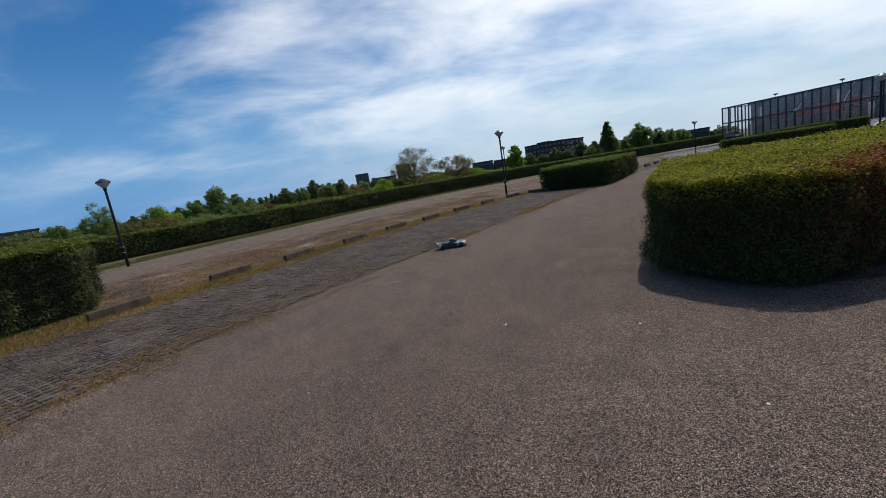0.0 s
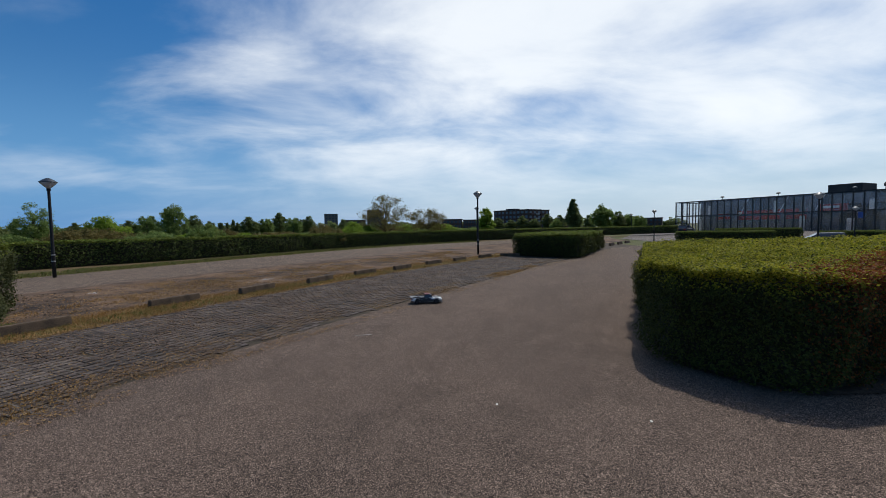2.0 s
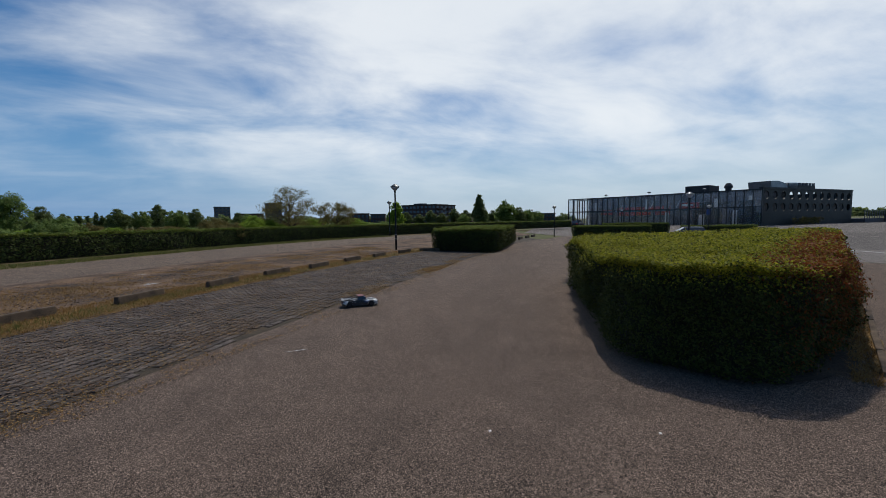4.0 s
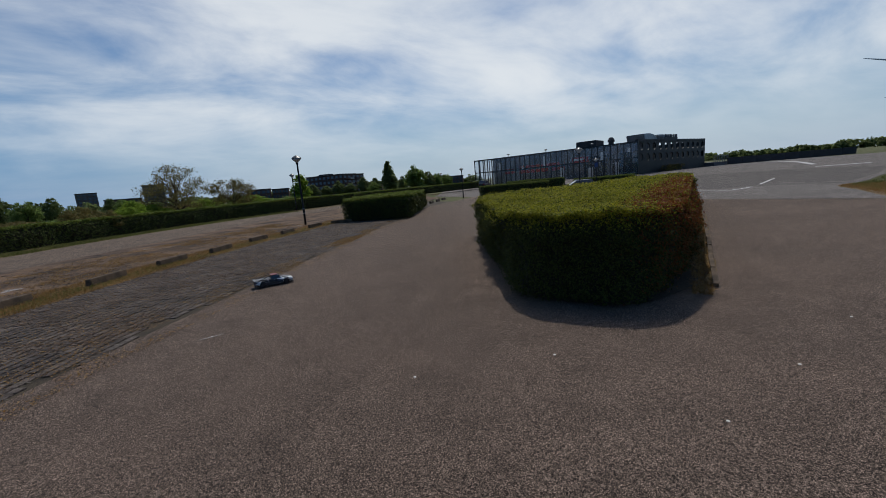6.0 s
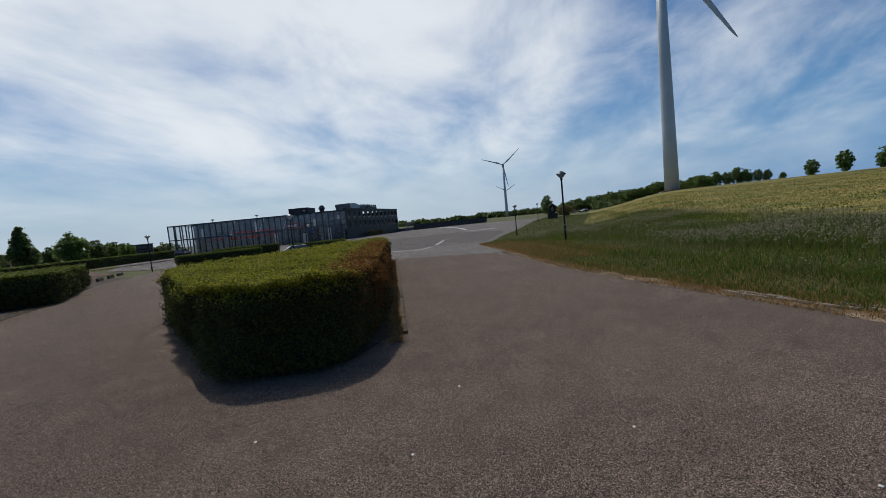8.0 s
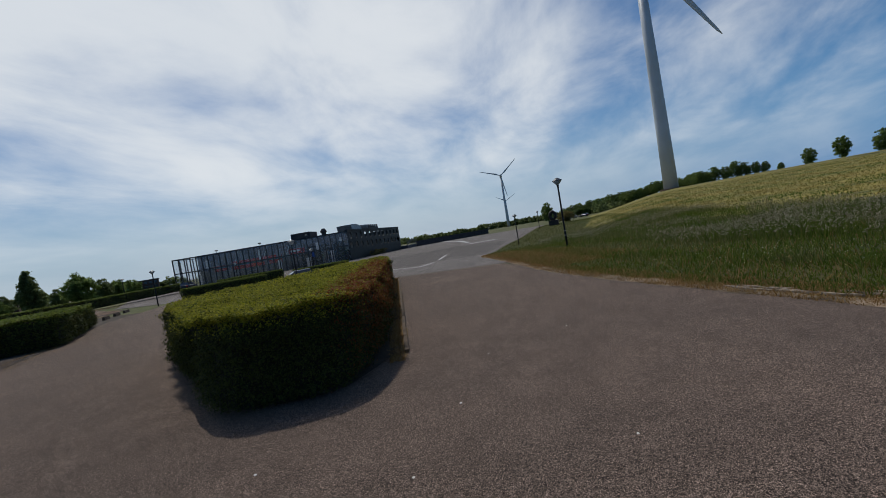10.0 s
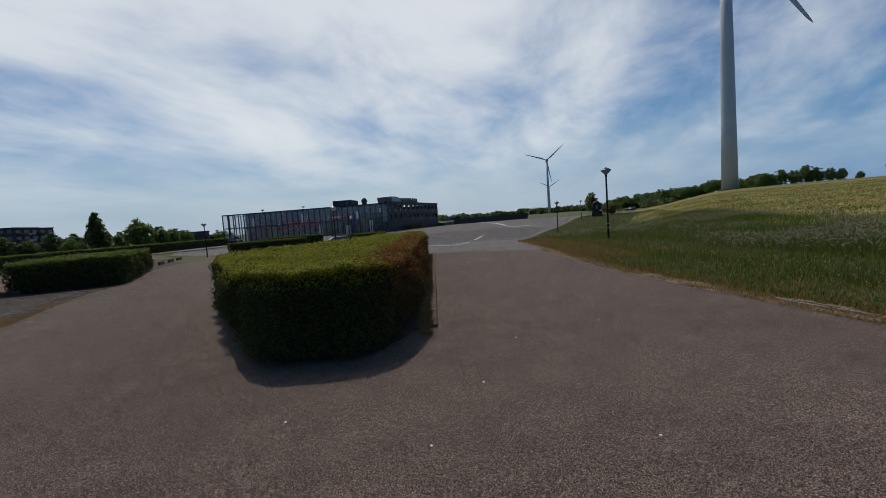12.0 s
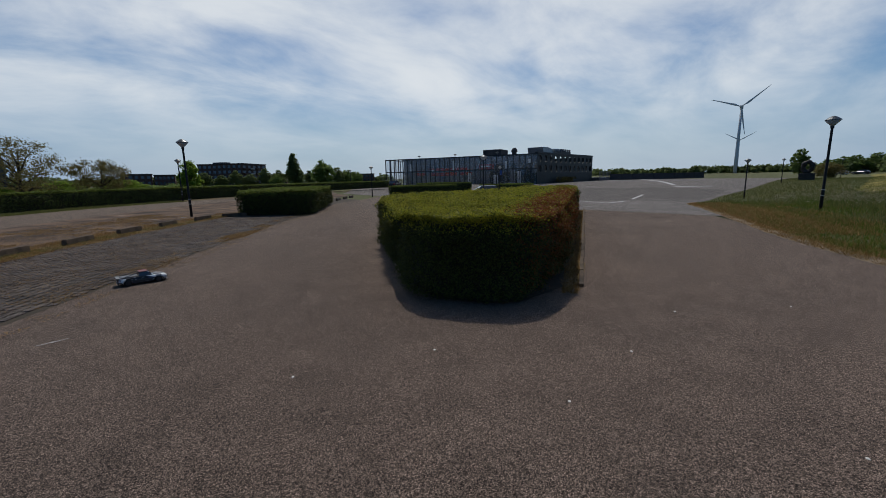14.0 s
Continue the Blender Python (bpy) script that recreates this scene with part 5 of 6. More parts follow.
    part("plinth", boxed(0, wide, -0.02, 0.2, zb2 - 0.2, zt - rows * ch), M_HOLEWALL, root)
    part("coping", boxed(-0.1, wide + 0.1, -0.12, 0.5, zt, zt + 0.3), M_STEEL, root)
    part("end_wall", boxed(wide - 0.02, wide + 0.2, 0.0, 14, zb2, zt), M_HOLEWALL, root)
    for x0, x1, h in ((7.6, 13.2, 1.9), (13.8, 20.4, 1.7)):
        bm = bmesh.new()
        outline = [(x0, zt + 0.25), (x1, zt + 0.25), (x1, zt + 0.9), (x1 - 1.2, zt + h * 0.85), (x0 + 2.6, zt + h), (x0 - 0.4, zt + h - 0.1)]
        lo = [bm.verts.new((x, 2.5, z)) for x, z in outline]
        hi = [bm.verts.new((x, 6.5, z)) for x, z in outline]
        for i in range(len(outline)):
            j = (i + 1) % len(outline)
            bm.faces.new((lo[i], lo[j], hi[j], hi[i]))
        bm.faces.new(lo[::-1])
        bm.faces.new(hi)
        bmesh.ops.recalc_face_normals(bm, faces=bm.faces[:])
        bmesh.ops.bevel(bm, geom=bm.edges[:], offset=0.12, segments=2, affect="EDGES")
        part("air_duct", bm, M_ZINC, root, "curved zinc rooftop air duct")
    for i in range(5):
        part("sign_bar", boxed(15.0 + i * 1.25, 15.8 + i * 1.25, 1.5, 1.7, zt + 1.0, zt + 1.55, 0.05), M_CLAD, root)
    part("sign_rail", boxed(14.8, 21.0, 1.55, 1.65, zt + 0.25, zt + 1.0), M_STEEL, root)
    # planted strip and terrace at its foot
    for i in range(6):
        bx, by = e.normalized() * (9 + i * 1.5) + R + Vector((e.y, -e.x)).normalized() * 1.2
        make_tree("shrub", pose(bx, by, -0.1), "yellow flowering shrub in front of the dark wall", M_TREE_OLIVE, 1.5, 1.9, 14, 260, 0.2, 0.04, "round", 80 + i, "shrub", "shrubs by the dark wall")
    tx, ty = Q + e.normalized() * 5.0
    deck = thing("terrace", pose(tx, ty, 0, 0, 0, math.degrees(math.atan2(e.y, e.x))), "raised terrace with a slatted railing beside the building", "terrace")
    part("deck", boxed(-4.5, 5, -2, 6, -0.2, 0.9), M_CLAD, deck)
    first = part("baluster", boxed(-0.06, 0.06, -0.06, 0.06, 0.9, 2.4), M_FRAME, deck)
    for i in range(9):
        ob = first if i == 0 else new("baluster", first.data)
        ob.parent = deck
        ob.matrix_basis = pose(-4.3 + i * 1.1, -1.9, 0)
    part("handrail", boxed(-4.5, 5, -1.96, -1.84, 2.4, 2.5), M_FRAME, deck)


glass_building()


# the long dark wall beyond the lot
def long_wall():
    a, b = polar(128, 57.4), polar(150, 67.8)
    length = math.hypot(b[0] - a[0], b[1] - a[1])
    root = thing("boundary_wall", pose(a[0], a[1], 0, 0, 0, math.degrees(math.atan2(b[1] - a[1], b[0] - a[0]))), "long low dark boundary wall beyond the car park", "wall", kind="structure")
    n = 9
    first = part("wall_panel", boxed(0.03, length / n - 0.03, -0.15, 0.15, -0.3, 1.75, 0.03), M_ROOF, root)
    for i in range(n):
        ob = first if i == 0 else new("wall_panel", first.data)
        ob.parent = root
        ob.matrix_basis = pose(i * length / n, 0, 0)


long_wall()


# the sculpture on its plinth, by the far path
def sculpture():
    x, y = polar(96, 76.9)
    z = gz(x, y)
    root = thing("sculpture", pose(x, y, z, 0, 0, -77), "dark rough ring-shaped stone sculpture on a block plinth", "sculpture")
    part("plinth", boxed(-1.1, 1.1, -0.7, 0.7, -0.1, 1.2, 0.05), M_BRONZE, root)
    bm = bmesh.new()
    ring = [(0.62 * math.sin(a), 0.05 * math.sin(3 * a), 2.25 + 0.86 * -math.cos(a)) for a in (2 * math.pi * k / 20 for k in range(21))]
    tube(bm, ring, [0.36 + 0.07 * math.sin(2.1 * k) for k in range(20)] + [0.36], 12)
    for v in bm.verts:
        v.co += Vector((noise.noise(v.co * 2.3), noise.noise(v.co * 2.3 + Vector((9, 0, 0))), noise.noise(v.co * 2.3 + Vector((0, 9, 0))))) * 0.10
    part("form", bm, M_BRONZE, root, smooth=True)


sculpture()


# ---------- parked cars ----------
def parked_car(m, paint, label):
    root = thing("car", m, label, "car", "parked cars")
    bm = bmesh.new()
    sections = [(-2.15, 0.35, 0.80, 0.72), (-2.0, 0.25, 0.95, 0.82), (-1.2, 0.22, 1.02, 0.86), (0.6, 0.22, 0.98, 0.86), (1.5, 0.24, 0.88, 0.84), (2.1, 0.32, 0.68, 0.70)]
    rings = []
    for x, z0, z1, w in sections:
        rings.append([bm.verts.new((x, sy * w * k, z)) for sy, k, z in ((-1, 0.92, z0), (-1, 1, 0.55), (-1, 0.93, z1), (1, 0.93, z1), (1, 1, 0.55), (1, 0.92, z0))])
    for a, b in zip(rings, rings[1:]):
        for i in range(6):
            bm.faces.new((a[i], a[(i + 1) % 6], b[(i + 1) % 6], b[i]))
    bm.faces.new(rings[0][::-1])
    bm.faces.new(rings[-1])
    bmesh.ops.recalc_face_normals(bm, faces=bm.faces[:])
    bmesh.ops.bevel(bm, geom=bm.edges[:], offset=0.05, segments=2, affect="EDGES")
    part("body", bm, paint, root, smooth=True)
    bm = bmesh.new()
    lo = [bm.verts.new(p) for p in ((-1.9, -0.74, 0.95), (0.95, -0.74, 0.92), (0.95, 0.74, 0.92), (-1.9, 0.74, 0.95))]
    hi = [bm.verts.new(p) for p in ((-1.45, -0.58, 1.42), (0.1, -0.58, 1.44), (0.1, 0.58, 1.44), (-1.45, 0.58, 1.42))]
    for i in range(4):
        bm.faces.new((lo[i], lo[(i + 1) % 4], hi[(i + 1) % 4], hi[i]))
    bm.faces.new(hi)
    bmesh.ops.recalc_face_normals(bm, faces=bm.faces[:])
    part("windows", bm, M_PANE, root, "dark car windows")
    part("roof", boxed(-1.48, 0.12, -0.6, 0.6, 1.42, 1.47, 0.02), paint, root)
    for sx in (-1.35, 1.32):
        for sy in (-0.78, 0.78):
            wheel = part("wheel", lathe([(0.12, -0.1), (0.29, -0.1), (0.32, -0.06), (0.32, 0.06), (0.29, 0.1), (0.12, 0.1)], 20), M_TYRE, root)
            wheel.matrix_basis = pose(sx, sy, 0.32, 90)
            part("rim", lathe([(0.02, -0.105), (0.20, -0.108), (0.20, 0.108), (0.02, 0.105)], 14), M_CARSILVER, wheel)
    for sy in (-0.6, 0.6):
        part("headlight", boxed(2.0, 2.14, sy - 0.16, sy + 0.16, 0.58, 0.70, 0.03), M_LAMPGLASS, root)
        part("tail_light", boxed(-2.2, -2.08, sy - 0.14, sy + 0.14, 0.68, 0.84, 0.03), M_TAIL, root)
    return root


for d, az, spin, paint, label in ((46, 40.3, 150, M_CARSILVER, "silver car parked behind the big hedge"), (88, 28.2, 40, M_CARDARK, "dark car parked near the glass building"),
                                  (91, 26.9, 42, M_CARDARK, "dark car parked near the glass building"), (178, 79.4, 70, M_CARWHITE, "white car parked by the far trees"),
                                  (180, 80.9, 70, M_CARDARK, "dark car parked by the far trees")):
    x, y = polar(d, az)
    parked_car(pose(x, y, gz(x, y) + 0.004, 0, 0, spin), paint, label)


# ---------- the model truck ----------
def model_truck(m):
    """A radio-controlled street pickup, 0.69 m long; its nose points along +x."""
    root = thing("model_truck", m, "white and black patterned toy pickup with red roof on asphalt", "toy car")
    bm = bmesh.new()
    secs = [(-0.335, 0.060, 0.128, 0.118), (-0.30, 0.045, 0.140, 0.136), (-0.12, 0.034, 0.138, 0.140), (0.05, 0.032, 0.134, 0.138), (0.20, 0.034, 0.130, 0.142), (0.31, 0.036, 0.122, 0.138), (0.345, 0.046, 0.108, 0.122)]
    rings = []
    for x, z0, z1, w in secs:
        rings.append([bm.verts.new((x, s * w * k, z)) for s, k, z in ((-1, 0.90, z0), (-1, 1.0, 0.55 * z0 + 0.45 * z1), (-1, 0.97, 0.15 * z0 + 0.85 * z1), (-1, 0.84, z1), (1, 0.84, z1), (1, 0.97, 0.15 * z0 + 0.85 * z1), (1, 1.0, 0.55 * z0 + 0.45 * z1), (1, 0.90, z0))])
    for a, b in zip(rings, rings[1:]):
        for i in range(8):
            bm.faces.new((a[i], a[(i + 1) % 8], b[(i + 1) % 8], b[i]))
    bm.faces.new(rings[0][::-1])
    bm.faces.new(rings[-1])
    bmesh.ops.recalc_face_normals(bm, faces=bm.faces[:])
    bmesh.ops.bevel(bm, geom=bm.edges[:], offset=0.006, segments=2, affect="EDGES")
    part("body", bm, M_LIVERY, root, smooth=True)
    for sy in (-1, 1):
        part("side_stripe", boxed(-0.135, 0.145, sy * 0.1395 - 0.004, sy * 0.1395 + 0.004, 0.048, 0.086, 0.003), M_PLASTIC, root, "black lower side panel")
    for sx in (-0.215, 0.215):
        for sy in (-1, 1):
            arch = bmesh.new()
            n = 9
            inner = [(sx + 0.066 * math.cos(math.pi * i / (n - 1)), 0.052 + 0.066 * math.sin(math.pi * i / (n - 1))) for i in range(n)]
            outer = [(sx + 0.082 * math.cos(math.pi * i / (n - 1)), 0.052 + 0.080 * math.sin(math.pi * i / (n - 1))) for i in range(n)]
            rows = [[arch.verts.new((x, sy * y, z)) for x, z in pts] for pts, y in ((inner, 0.125), (outer, 0.125), (outer, 0.152), (inner, 0.152))]
            for r in range(4):
                for i in range(n - 1):
                    arch.faces.new((rows[r][i], rows[r][i + 1], rows[(r + 1) % 4][i + 1], rows[(r + 1) % 4][i]))
            bmesh.ops.recalc_face_normals(arch, faces=arch.faces[:])
            part("wheel_arch", arch, M_LIVERY, root, smooth=True)
            wheel = part("wheel", lathe([(0.030, -0.026), (0.046, -0.028), (0.052, -0.020), (0.052, 0.020), (0.046, 0.028), (0.030, 0.026)], 24), M_TYRE, root, smooth=True)
            wheel.matrix_basis = pose(sx, sy * 0.132, 0.052, 90)
            rim = part("rim", lathe([(0.006, -0.029), (0.036, -0.0285), (0.036, 0.0285), (0.006, 0.029)], 12), M_RIM, wheel)
    # cab
    bm = bmesh.new()
    lo = [bm.verts.new(p) for p in ((-0.055, -0.112, 0.130), (0.150, -0.108, 0.126), (0.150, 0.108, 0.126), (-0.055, 0.112, 0.130))]
    hi = [bm.verts.new(p) for p in ((-0.035, -0.092, 0.203), (0.075, -0.090, 0.205), (0.075, 0.090, 0.205), (-0.035, 0.092, 0.203))]
    for i in range(4):
        bm.faces.new((lo[i], lo[(i + 1) % 4], hi[(i + 1) % 4], hi[i]))
    bm.faces.new(hi)
    bmesh.ops.recalc_face_normals(bm, faces=bm.faces[:])
    part("cab_windows", bm, M_PANE, root, "black cab windows")
    part("roof", boxed(-0.040, 0.080, -0.096, 0.096, 0.203, 0.213, 0.004), M_REDPAINT, root, "red and white painted roof")
    for sy in (-1, 1):
        part("pillar", tube(bmesh.new(), [(0.150, sy * 0.104, 0.128), (0.077, sy * 0.090, 0.205)], [0.006, 0.006], 6), M_LIVERY, root)
        part("roll_bar", tube(bmesh.new(), [(-0.040, sy * 0.090, 0.205), (-0.10, sy * 0.096, 0.190), (-0.27, sy * 0.104, 0.143)], [0.006, 0.006, 0.005], 6), M_PLASTIC, root)
        part("tail_light", boxed(-0.342, -0.332, sy * 0.098 - 0.012, sy * 0.098 + 0.012, 0.082, 0.122, 0.002), M_TAIL, root, "red tail light")
        part("headlight", boxed(0.325, 0.349, sy * 0.090 - 0.020, sy * 0.090 + 0.020, 0.082, 0.102, 0.003), M_LAMPGLASS, root)
        part("mirror", boxed(0.090, 0.112, sy * 0.122 - 0.012, sy * 0.122 + 0.012, 0.140, 0.156, 0.003), M_PLASTIC, root)
        part("side_skirt", boxed(-0.13, 0.13, sy * 0.139 - 0.008, sy * 0.139 + 0.008, 0.026, 0.044, 0.003), M_PLASTIC, root)
    # load bed
    part("bed", boxed(-0.300, -0.062, -0.098, 0.098, 0.139, 0.1445), M_PLASTIC, root)
    slat = part("bed_slat", boxed(-0.298, -0.064, -0.007, 0.007, 0.1445, 0.150, 0.0015), M_BED, root)
    for i in range(8):
        ob = slat if i == 0 else new("bed_slat", slat.data)
        ob.parent = root
        ob.matrix_basis = pose(0, -0.084 + 0.024 * i, 0)
    part("spoiler", boxed(-0.356, -0.305, -0.122, 0.122, 0.140, 0.150, 0.003), M_BED, root, "grey tail spoiler")
    part("tailgate", boxed(-0.344, -0.330, -0.082, 0.082, 0.078, 0.128, 0.003), M_PLASTIC, root)
    part("rear_bumper", boxed(-0.348, -0.325, -0.112, 0.112, 0.040, 0.070, 0.005), M_PLASTIC, root)
    part("front_splitter", boxed(0.28, 0.362, -0.125, 0.125, 0.026, 0.036, 0.003), M_PLASTIC, root)
    part("plate", boxed(-0.352, -0.347, -0.022, 0.022, 0.050, 0.064), M_BAND, root)
    part("chassis", boxed(-0.27, 0.27, -0.095, 0.095, 0.024, 0.040), M_PLASTIC, root)
    return root


model_truck(pose(-0.6, 8.75, 0.002, 0, 0, 10))


# ---------- road marks ----------
def painted_line(a, b, width, label):
    length = math.hypot(b[0] - a[0], b[1] - a[1])
    bm = bmesh.new()
    d = Vector((b[0] - a[0], b[1] - a[1])) / length
    n = Vector((-d.y, d.x)) * width / 2
    steps = max(2, int(length / 2))
    prev = None
    for i in range(steps + 1):
        p = Vector(a) + d * length * i / steps
        pair = [bm.verts.new((q.x, q.y, gz(q.x, q.y) + 0.016)) for q in (p + n, p - n)]
        if prev:
            bm.faces.new((prev[0], prev[1], pair[1], pair[0]))
        prev = pair
    bmesh.ops.recalc_face_normals(bm, faces=bm.faces[:])
    if sum(f.normal.z for f in bm.faces) < 0:
        bmesh.ops.reverse_faces(bm, faces=bm.faces[:])
    tagged(finish("road_marking", bm, M_LINE), label, "road marking", kind="structure")


for a, b in (((25.9, 16.8), (46.0, 25.2)), ((25.9, 16.8), (32.7, 24.8))):
    painted_line(a, b, 0.22, "faded white parking line on pale asphalt")
painted_line((68.9, 32.5), (71.9, 28.0), 0.8, "broad faded white line across the far car park")
painted_line((74.0, 35.0), (116.0, 64.0), 0.7, "long faded white line in the far car park")
sheet("tar_patch", [(35.0, 15.3), (50.0, 19.0), (64.0, 23.0), (66.0, 34.0), (58.0, 46.0), (46.0, 48.0), (36.0, 40.0), (30.0, 28.0)], M_TAR, 0.010,
      "darker newer asphalt in the far car park", 4.0, category="car park")
sheet("road_joint", [(16.92, 12.6), (16.87, 12.6), (17.58, 7.0), (17.63, 7.0)], M_ROOF, 0.012, "dark tar joint across the road", 2.0, category="road")


# ---------- grass ----------
def blades(name, pts, height, width, material, label, seed, lean=0.3, category="grass"):
    """Tapered grass blades standing on the land, as one mass."""
    rng = np.random.default_rng(seed)
    n = len(pts)
    base = np.c_[pts, ground_z(pts[:, 0], pts[:, 1]) - 0.004]
    x, y = pts[:, 0], pts[:, 1]
    patch = np.sin(0.9 * x + 1.7 * y) + np.sin(2.3 * x - 1.1 * y + 1.0) + 0.8 * np.sin(4.1 * y + 3.3 * x + 2.0)
    h = height * rng.uniform(0.45, 1.2, n) * (1 + 0.16 * patch)
    a = rng.uniform(0, 2 * np.pi, n)
    w = (width * rng.uniform(0.6, 1.3, n) / 2)[:, None]
    side = np.c_[np.cos(a), np.sin(a), 0 * a]
    b = rng.uniform(0, 2 * np.pi, n)
    tilt = np.c_[np.cos(b), np.sin(b), 0 * b] * (h * np.abs(rng.normal(0, lean, n)))[:, None]
    tip = base + tilt + np.c_[0 * h, 0 * h, h]
    Q = np.stack([base - side * w, base + side * w, tip + side * w * 0.25, tip - side * w * 0.25], 1)
    tagged(quads(name, Q, material), label, category, kind="stuff")


def strip_points(rng, line, n, lo, hi, jitter=0.0):
    """Points scattered beside a polyline, lo to hi metres to its right."""
    P = np.array(line)
    E = P[1:] - P[:-1]
    L = np.linalg.norm(E, axis=1)
    seg = rng.choice(len(L), n, p=L / L.sum())
    t = rng.random(n)[:, None]
    d = E[seg] / L[seg][:, None]
    off = rng.uniform(lo, hi, n)[:, None] if not callable(jitter) else jitter(n)[:, None]
    return P[seg] + E[seg] * t + np.c_[d[:, 1], -d[:, 0]] * off


def thin(rng, pts, near, floor):
    d = np.hypot(pts[:, 0], pts[:, 1])
    return pts[rng.random(len(pts)) < np.clip((near / d) ** 1.2, floor, 1)]


rng = np.random.default_rng(40)
edge = [p for p in GRASS_EDGE if p[0] < 60]
near_edge = [p for p in GRASS_EDGE if p[1] > -8 and p[0] < 34]
blades("grass", thin(rng, strip_points(rng, near_edge, 60000, 0.35, 3.6), 9, 0.3), 0.085, 0.016, M_BLADE, "short fresh green roadside grass", 41, 0.7)
def patches(pts, scale, seed, cut=0.0):
    """Which points lie in the patches of a noise field."""
    return np.array([noise.noise((x * scale, y * scale * 1.6, seed)) + 0.5 * noise.noise((x * scale * 3, y * scale * 3, seed + 3)) for x, y in pts]) > cut


knee = thin(rng, strip_points(rng, near_edge, 60000, 2.2, 8.5), 9, 0.3)
dry = patches(knee, 0.35, 2.0, 0.2)
blades("grass", knee[~dry], 0.16, 0.020, M_BLADE, "knee-high green roadside grass", 51, 0.85)
blades("grass", knee[dry], 0.20, 0.018, M_BLADE_DRY, "taller olive grass in patches beside the road", 58, 0.7)
blades("grass", thin(rng, strip_points(rng, near_edge, 14000, 0.6, 9.0), 9, 0.3), 0.16, 0.014, M_STRAW, "dry stems among the roadside grass", 52, 0.7)
blades("grass", thin(rng, strip_points(rng, near_edge, 46000, -0.10, 0.95), 9, 0.3), 0.050, 0.014, M_STRAW, "dry straw-coloured grass along the road edge", 42, 1.2)
far_rim = [p for p in near_edge if p[0] > 13]
blades("grass", strip_points(rng, far_rim, 30000, 0.2, 3.8), 0.08, 0.022, M_STRAW, "parched short grass beside the road", 57, 1.2)
tall = strip_points(rng, edge, 70000, 5.5, 17.0)
tall = thin(rng, tall, 15, 0.5)
dry = patches(tall, 0.22, 5.0)
blades("grass", tall[~dry], 0.30, 0.026, M_BLADE, "long green meadow grass on the bank", 43, 0.8)
blades("grass", tall[dry], 0.34, 0.024, M_BLADE_DRY, "long olive and brownish meadow grass on the bank", 59, 0.7)


def seed_heads(pts, height, seed):
    """Bending stems, each with a loose feathery head."""
    rng = np.random.default_rng(seed)
    n = len(pts)
    z = ground_z(pts[:, 0], pts[:, 1])
    x, y = pts[:, 0], pts[:, 1]
    h = height * rng.uniform(0.6, 1.2, n) * (1 + 0.12 * (np.sin(0.7 * x + 1.2 * y) + np.sin(1.9 * x - 1.3 * y)))
    a = rng.uniform(0, 2 * np.pi, n)
    bend = np.c_[np.cos(a), np.sin(a)] * (h * np.abs(rng.normal(0.12, 0.16, n)))[:, None]
    foot, tip = np.c_[pts, z], np.c_[pts + bend, z + h]
    side = np.c_[-np.sin(a), np.cos(a), 0 * a] * 0.003
    stems = np.stack([foot - side, foot + side, tip + side, tip - side], 1)
    heads = []
    for k in range(3):
        at = tip + rng.normal(0, 1, (n, 3)) * np.array([0.018, 0.018, 0.035])
        heads.append(leaf_quads(rng, at, rng.normal(0, 1, (n, 3)) * np.array([1, 1, 0.2]), 0.065, 0.6, 0.32))
    tagged(quads("grass", stems, M_BLADE_DRY), "thin bending stems of long meadow grass", "grass", kind="stuff")
    tagged(quads("grass", np.concatenate(heads), M_SEED), "pale feathery seed heads of long meadow grass", "grass", kind="stuff")


plumes = thin(rng, strip_points(rng, edge, 30000, 4.5, 17.0), 17, 0.45)
plumes = plumes[patches(plumes, 0.16, 11.0, -0.02)]
seed_heads(plumes, 0.44, 44)
slope = rng.uniform((20, -45), (120, 12), (150000, 2))
slope = thin(rng, slope[(ground_z(slope[:, 0], slope[:, 1]) > 0.16) & (np.hypot(slope[:, 0], slope[:, 1]) > 27)], 40, 0.12)
tone = np.sin(0.35 * slope[:, 0] + 0.22 * slope[:, 1]) + np.sin(0.9 * slope[:, 1] - 0.2 * slope[:, 0]) + rng.normal(0, 0.9, len(slope))
blades("grass", slope[tone > 0], 0.11, 0.09, M_HAY, "cut straw lying on the mown slope", 55, 1.6)
blades("grass", slope[tone <= 0], 0.10, 0.08, M_BLADE, "short green regrowth on the mown slope", 56, 1.2)
clump = np.array([[9.6, -1.9], [10.6, -1.4], [12.4, -0.6], [11.2, -2.4], [14.0, 0.3], [16.5, 1.4]])
fl = clump[rng.integers(0, len(clump), 900)] + rng.normal(0, 0.9, (900, 2))
base = np.c_[fl, ground_z(fl[:, 0], fl[:, 1]) + rng.uniform(0.14, 0.30, 900)]
tagged(quads("wildflowers", leaf_quads(rng, base, np.tile([0, -0.3, 1.0], (900, 1)), 0.02, 0.5, 0.9), M_FLOWER), "small white and yellow clover flowers in the grass", "flowers", kind="stuff")
outer = [p for p in GRASS_EDGE if p[0] > 26]
blades("grass", strip_points(rng, outer, 26000, 0.4, 16.0), 0.16, 0.05, M_BLADE_DRY, "far dry olive meadow grass beside the car park", 53, 0.7)
by_hedge = [(-9.8, 2.2), (-9.2, 3.6), (-7.8, 6.6)]
blades("grass", strip_points(rng, by_hedge, 3500, -0.55, 0.4), 0.06, 0.010, M_BLADE, "thin green grass at the foot of the clipped hedge", 54, 0.9)
